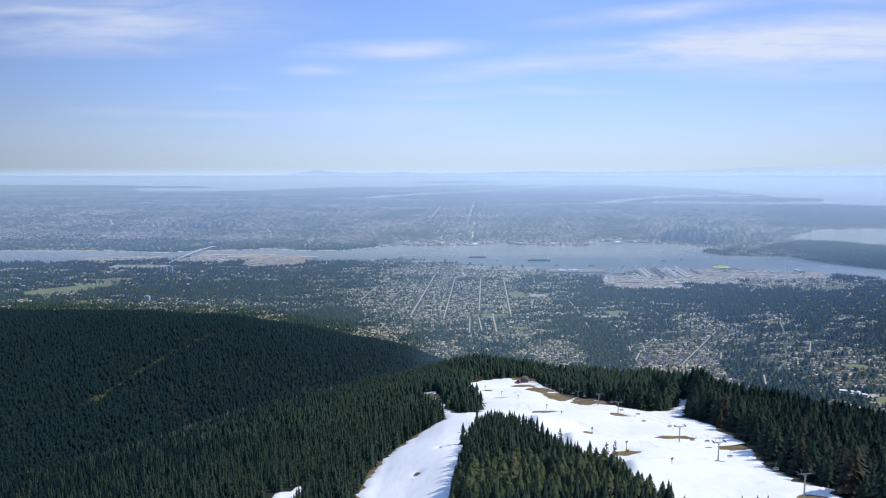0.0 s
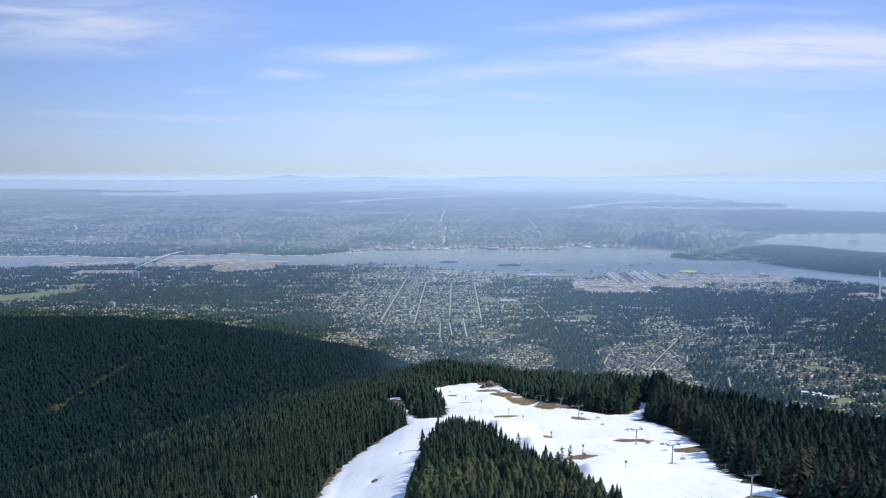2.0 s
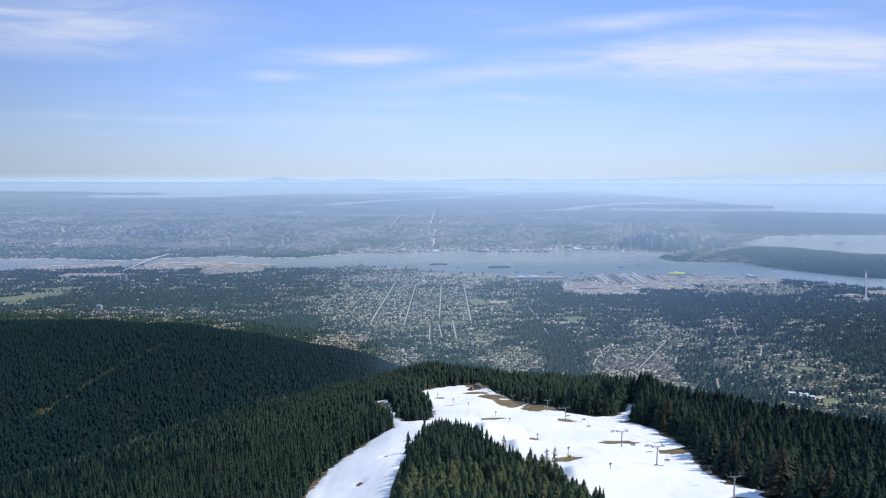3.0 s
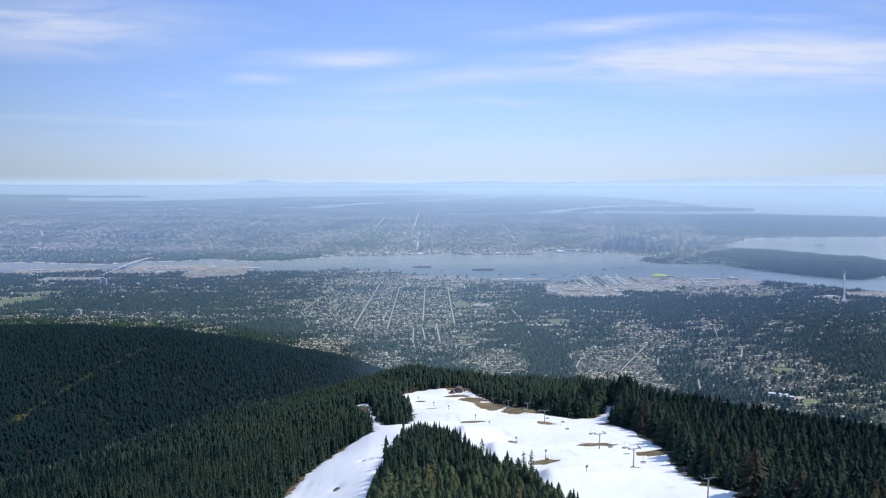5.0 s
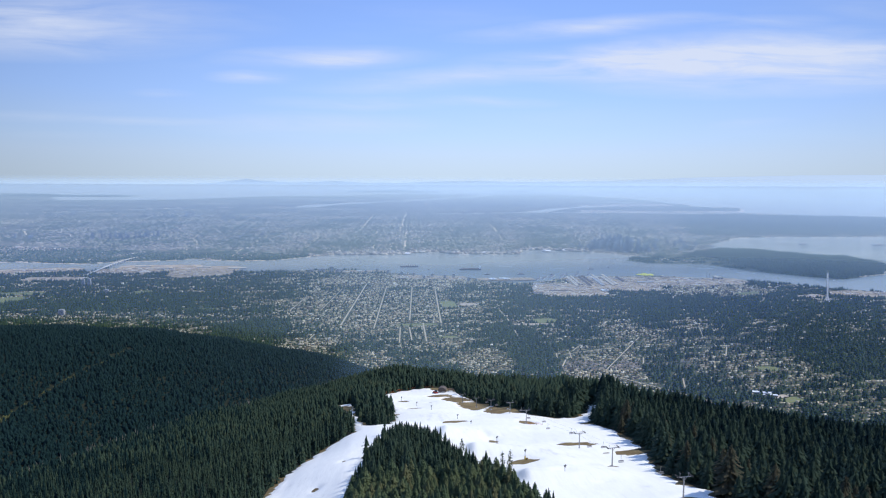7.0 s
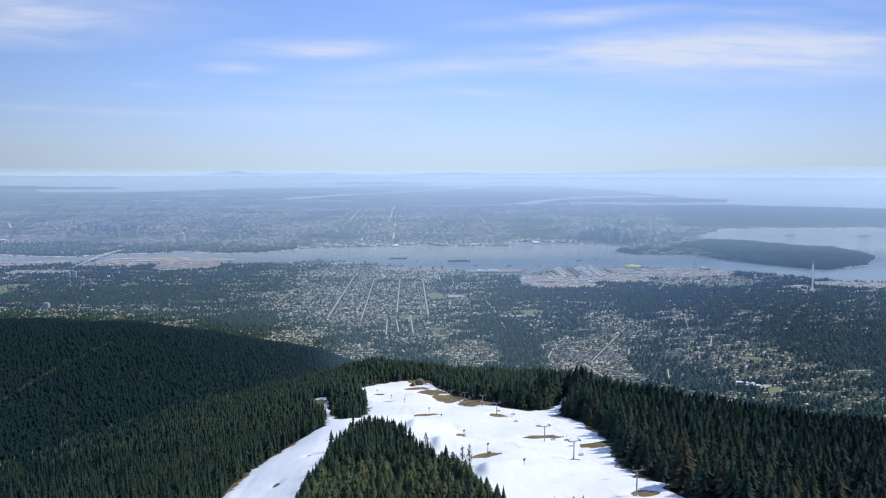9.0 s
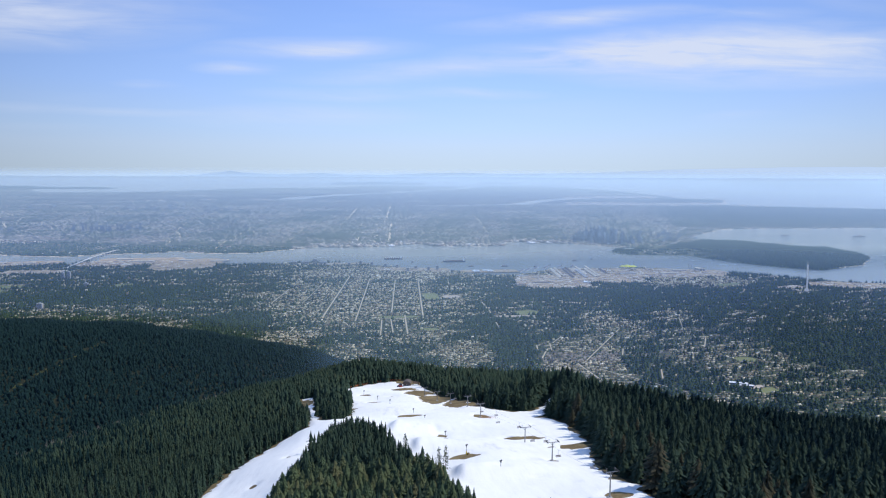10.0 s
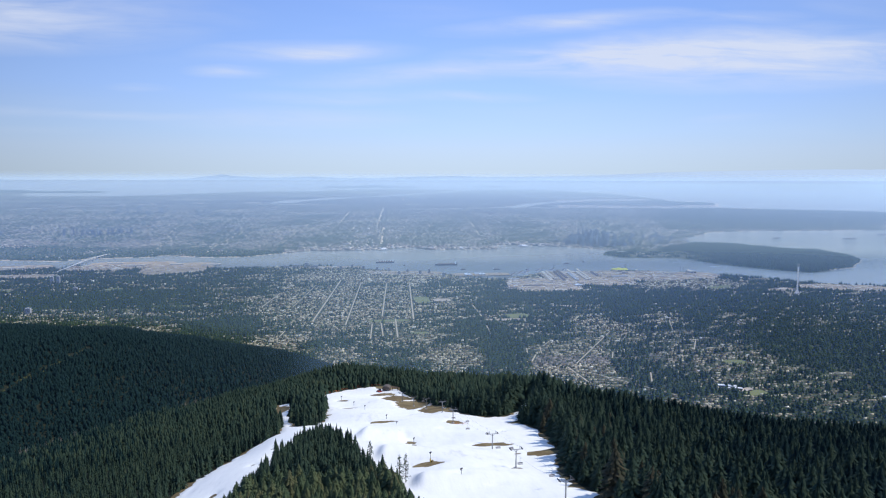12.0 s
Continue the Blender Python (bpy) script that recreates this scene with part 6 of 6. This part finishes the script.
for k, (wx, wy, ww, wl, wh) in enumerate(((822, 2800, 12, 250, 4), (846, 2845, 9, 200, 4), (874, 2800, 11, 240, 5), (900, 2850, 10, 220, 4), (926, 2780, 12, 200, 5), (950, 2860, 10, 230, 4), (972, 2800, 12, 230, 5), (996, 2850, 10, 280, 4), (1040, 2840, 12, 120, 5),
                                         (880, 2560, 24, 26, 5), (660, 2740, 60, 14, 4), (720, 2700, 50, 12, 4), (640, 2640, 56, 12, 4), (760, 2640, 60, 14, 4), (700, 2570, 70, 12, 4), (610, 2530, 44, 12, 4), (1120, 2760, 70, 16, 5), (1300, 2760, 80, 16, 5), (1480, 2850, 26, 40, 9), (1380, 2840, 60, 14, 5),
                                         (-640, 3300, 80, 22, 5), (-800, 3330, 60, 20, 5), (-980, 3300, 90, 20, 5), (-1090, 3380, 70, 18, 5), (-1480, 3260, 90, 20, 5), (-1600, 3290, 60, 18, 5), (500, 2880, 26, 40, 4), (560, 2885, 24, 34, 4))):
    mat, say = ((M_beigeroof, "beige-roofed"), (M_concrete, "pale-roofed"), (M_brownwood, "brown-roofed"), (M_beigeroof, "beige-roofed"))[(k * 7 + k // 3) % 4]
    if wx < -500:
        mat, say = M_beigeroof, "beige-roofed"
    if (wx, wy) in ((880, 2560), (500, 2880), (560, 2885)):
        mat, say = M_white, "white-roofed"
    warehouse(wx, wy, ww, wl, wh, -6 if wl > 60 else 4, mat, "long " + say + " shed on the dockside gravel")


def suspension_bridge():
    a, b = Vector((1594, 2278, 0)), Vector((1964, 2822, 0))
    way = (b - a).normalized()
    turn = math.degrees(math.atan2(way.y, way.x))
    long = (b - a).length
    br = thing("suspension_bridge", "long pale suspension bridge reaching across the narrows", "bridge", at=a, turn=turn)

    def level(t):
        return GROUND + 0.5 + 22 * min(1.0, t / 0.45) ** 0.8
    bm = bmesh.new()
    rows = []
    n = 40
    for k in range(n + 1):
        t = k / n
        w = 2.6 + 9 * max(0, 0.13 - t) / 0.13
        rows.append([bm.verts.new((t * long, s * w, level(t) + dz)) for s, dz in ((-1, 0), (1, 0), (1, -1.4), (-1, -1.4))])
    for p, q in zip(rows, rows[1:]):
        for i in range(4):
            bm.faces.new((p[i], p[(i + 1) % 4], q[(i + 1) % 4], q[i]))
    bmesh.ops.recalc_face_normals(bm, faces=bm.faces[:])
    part("deck", bm, M_bridge, br)
    for k in range(1, 20):
        t = k / 20 * 0.5
        bm = bmesh.new()
        box(bm, (1.0, 5.0, level(t) + 2), (t * long, 0, -1.5))
        part("pier", bm, M_concrete, br)
    spots = (0.56, 0.95)
    for t in spots:
        for s in (-1, 1):
            bm = bmesh.new()
            box(bm, (1.8, 1.2, 44), (t * long, s * 3.3, -2), taper=0.75)
            part("tower_leg", bm, M_bridge, br)
        for h in (20, 30, 40.5):
            bm = bmesh.new()
            box(bm, (1.4, 6.4, 1.2), (t * long, 0, h))
            part("crossbeam", bm, M_bridge, br)
    for s in (-1, 1):
        bm = bmesh.new()
        pts = []
        for k in range(25):
            u = k / 24
            t = spots[0] + u * (spots[1] - spots[0])
            pts.append(Vector((t * long, s * 3.0, 41 - 4 * u * (1 - u) * 15)))
        pts = [Vector((0.38 * long, s * 3.0, level(0.38)))] + pts + [Vector((1.05 * long, s * 3.0, 20))]
        for p, q in zip(pts, pts[1:]):
            rod(bm, p, q, 0.25, 5)
        part("main_cable", bm, M_bridge, br)
    for t in spots:
        bm = bmesh.new()
        box(bm, (9, 11, 7), (t * long, 0, -3), taper=0.8)
        part("tower_footing", bm, M_concrete, br)
    bm = bmesh.new()
    box(bm, (30, 60, 0.5), (-8, 0, GROUND - 0.1))
    part("interchange", bm, M_road, br, "pale road junction at the bridge head")


def narrows_bridge():
    a, b = Vector((-1238, 3100, 0)), Vector((-1243, 3755, 0))
    long = (b - a).length
    br = thing("truss_bridge", "pale high-level truss bridge over the inlet's narrows", "bridge", at=a, turn=math.degrees(math.atan2(b.y - a.y, b.x - a.x)))

    def level(t):
        return GROUND + 4 + 9 * math.sin(math.pi * min(max(t, 0), 1) ** 1.2) ** 0.8
    bm = bmesh.new()
    rows = [[bm.verts.new((k / 30 * long, s * 4.0, level(k / 30) + dz)) for s, dz in ((-1, 0), (1, 0), (1, -1.5), (-1, -1.5))] for k in range(31)]
    for p, q in zip(rows, rows[1:]):
        for i in range(4):
            bm.faces.new((p[i], p[(i + 1) % 4], q[(i + 1) % 4], q[i]))
    bmesh.ops.recalc_face_normals(bm, faces=bm.faces[:])
    part("deck", bm, M_paledeck, br)
    for k in range(1, 15):
        t = k / 15
        bm = bmesh.new()
        box(bm, (1.6, 5, level(t) + 4), (t * long, 0, -5))
        part("pier", bm, M_concrete, br)
    for s in (-1, 1):
        bm = bmesh.new()
        last = None
        for k in range(13):
            t = 0.42 + 0.3 * k / 12
            low, top = Vector((t * long, s * 3.4, level(t))), Vector((t * long, s * 3.4, level(t) + 5 * math.sin(math.pi * k / 12) + 0.5))
            if last:
                rod(bm, last[1], top, 0.5, 5)
                rod(bm, last[0], top, 0.35, 4)
            rod(bm, low, top, 0.35, 4)
            last = (low, top)
        part("truss", bm, M_bridge, br)


suspension_bridge()
narrows_bridge()


def school():
    s = thing("school_building", "long white flat-roofed school building beside a green field", "school", at=(790, 1298, GROUND - 0.3), turn=-20)
    for x, y, w, d, h in ((-14, 5, 22, 9, 4.0), (5, 1, 19, 10, 4.8), (17, -7, 15, 7, 3.6), (-4, -8, 10, 6, 3.2)):
        bm = bmesh.new()
        box(bm, (w, d, h), (x, y, 0))
        wing = part("wing", bm, M_concrete, s)
        bm = bmesh.new()
        box(bm, (w + 0.8, d + 0.8, 0.4), (x, y, h))
        part("roof", bm, M_white, wing, "white flat roof")
        bm = bmesh.new()
        box(bm, (w * 0.9, 0.3, 1.2), (x, y - d / 2, 1.4))
        part("window_band", bm, M_glass, wing)


school()


RIDGE = ((-4200, -2520, -1816, -1674, -1533, -1107, -922, -850, -737, -530, -244, -100, 187, 331, 663, 909, 1236, 1672, 2110, 2696, 2990, 3374, 4800),
         (359, 360, 367, 380, 372, 381, 401, 413, 399, 391, 401, 391, 391, 398, 407, 400, 404, 414, 436, 450, 457, 460, 462))


def far_shores():
    """Low islands and the mountains beyond the strait."""
    for name, label, cx, cy, half, tall, seed in (("island", "long low wooded headland far out in the strait", 420, 18400, 1250, 60, 1), ("island", "low wooded point far across the water", -6600, 14200, 1750, 40, 2), ("island", "faint low island far out in the strait", 3840, 19200, 520, 22, 3)):
        bm = bmesh.new()
        n = 60
        rows = []
        for k in range(n + 1):
            u = -1 + 2 * k / n
            h = tall * max(0.02, 1 - u * u) ** 0.5 * (0.8 + 0.25 * math.sin(7 * u + seed))
            rows.append([bm.verts.new(far_place(cx + u * half, cy + dy, dz)[0]) for dy, dz in ((-300, -5), (-100, h), (300, h), (600, -5))])
        for p, q in zip(rows, rows[1:]):
            for i in range(3):
                bm.faces.new((p[i], q[i], q[i + 1], p[i + 1]))
        me = bpy.data.meshes.new(name)
        bm.to_mesh(me)
        bm.free()
        me.materials.append(M_farhill)
        tagged(new(name, me), label, "island", kind="structure")
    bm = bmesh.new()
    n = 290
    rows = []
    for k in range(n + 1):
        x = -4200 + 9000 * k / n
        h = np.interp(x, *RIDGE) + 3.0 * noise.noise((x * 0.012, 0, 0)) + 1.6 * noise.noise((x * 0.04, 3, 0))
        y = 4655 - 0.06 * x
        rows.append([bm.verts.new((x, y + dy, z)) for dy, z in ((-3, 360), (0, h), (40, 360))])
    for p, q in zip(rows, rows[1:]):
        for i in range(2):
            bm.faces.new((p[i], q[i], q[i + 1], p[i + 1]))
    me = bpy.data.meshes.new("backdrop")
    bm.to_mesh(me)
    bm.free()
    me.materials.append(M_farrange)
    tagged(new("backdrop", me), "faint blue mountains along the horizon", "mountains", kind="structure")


far_shores()
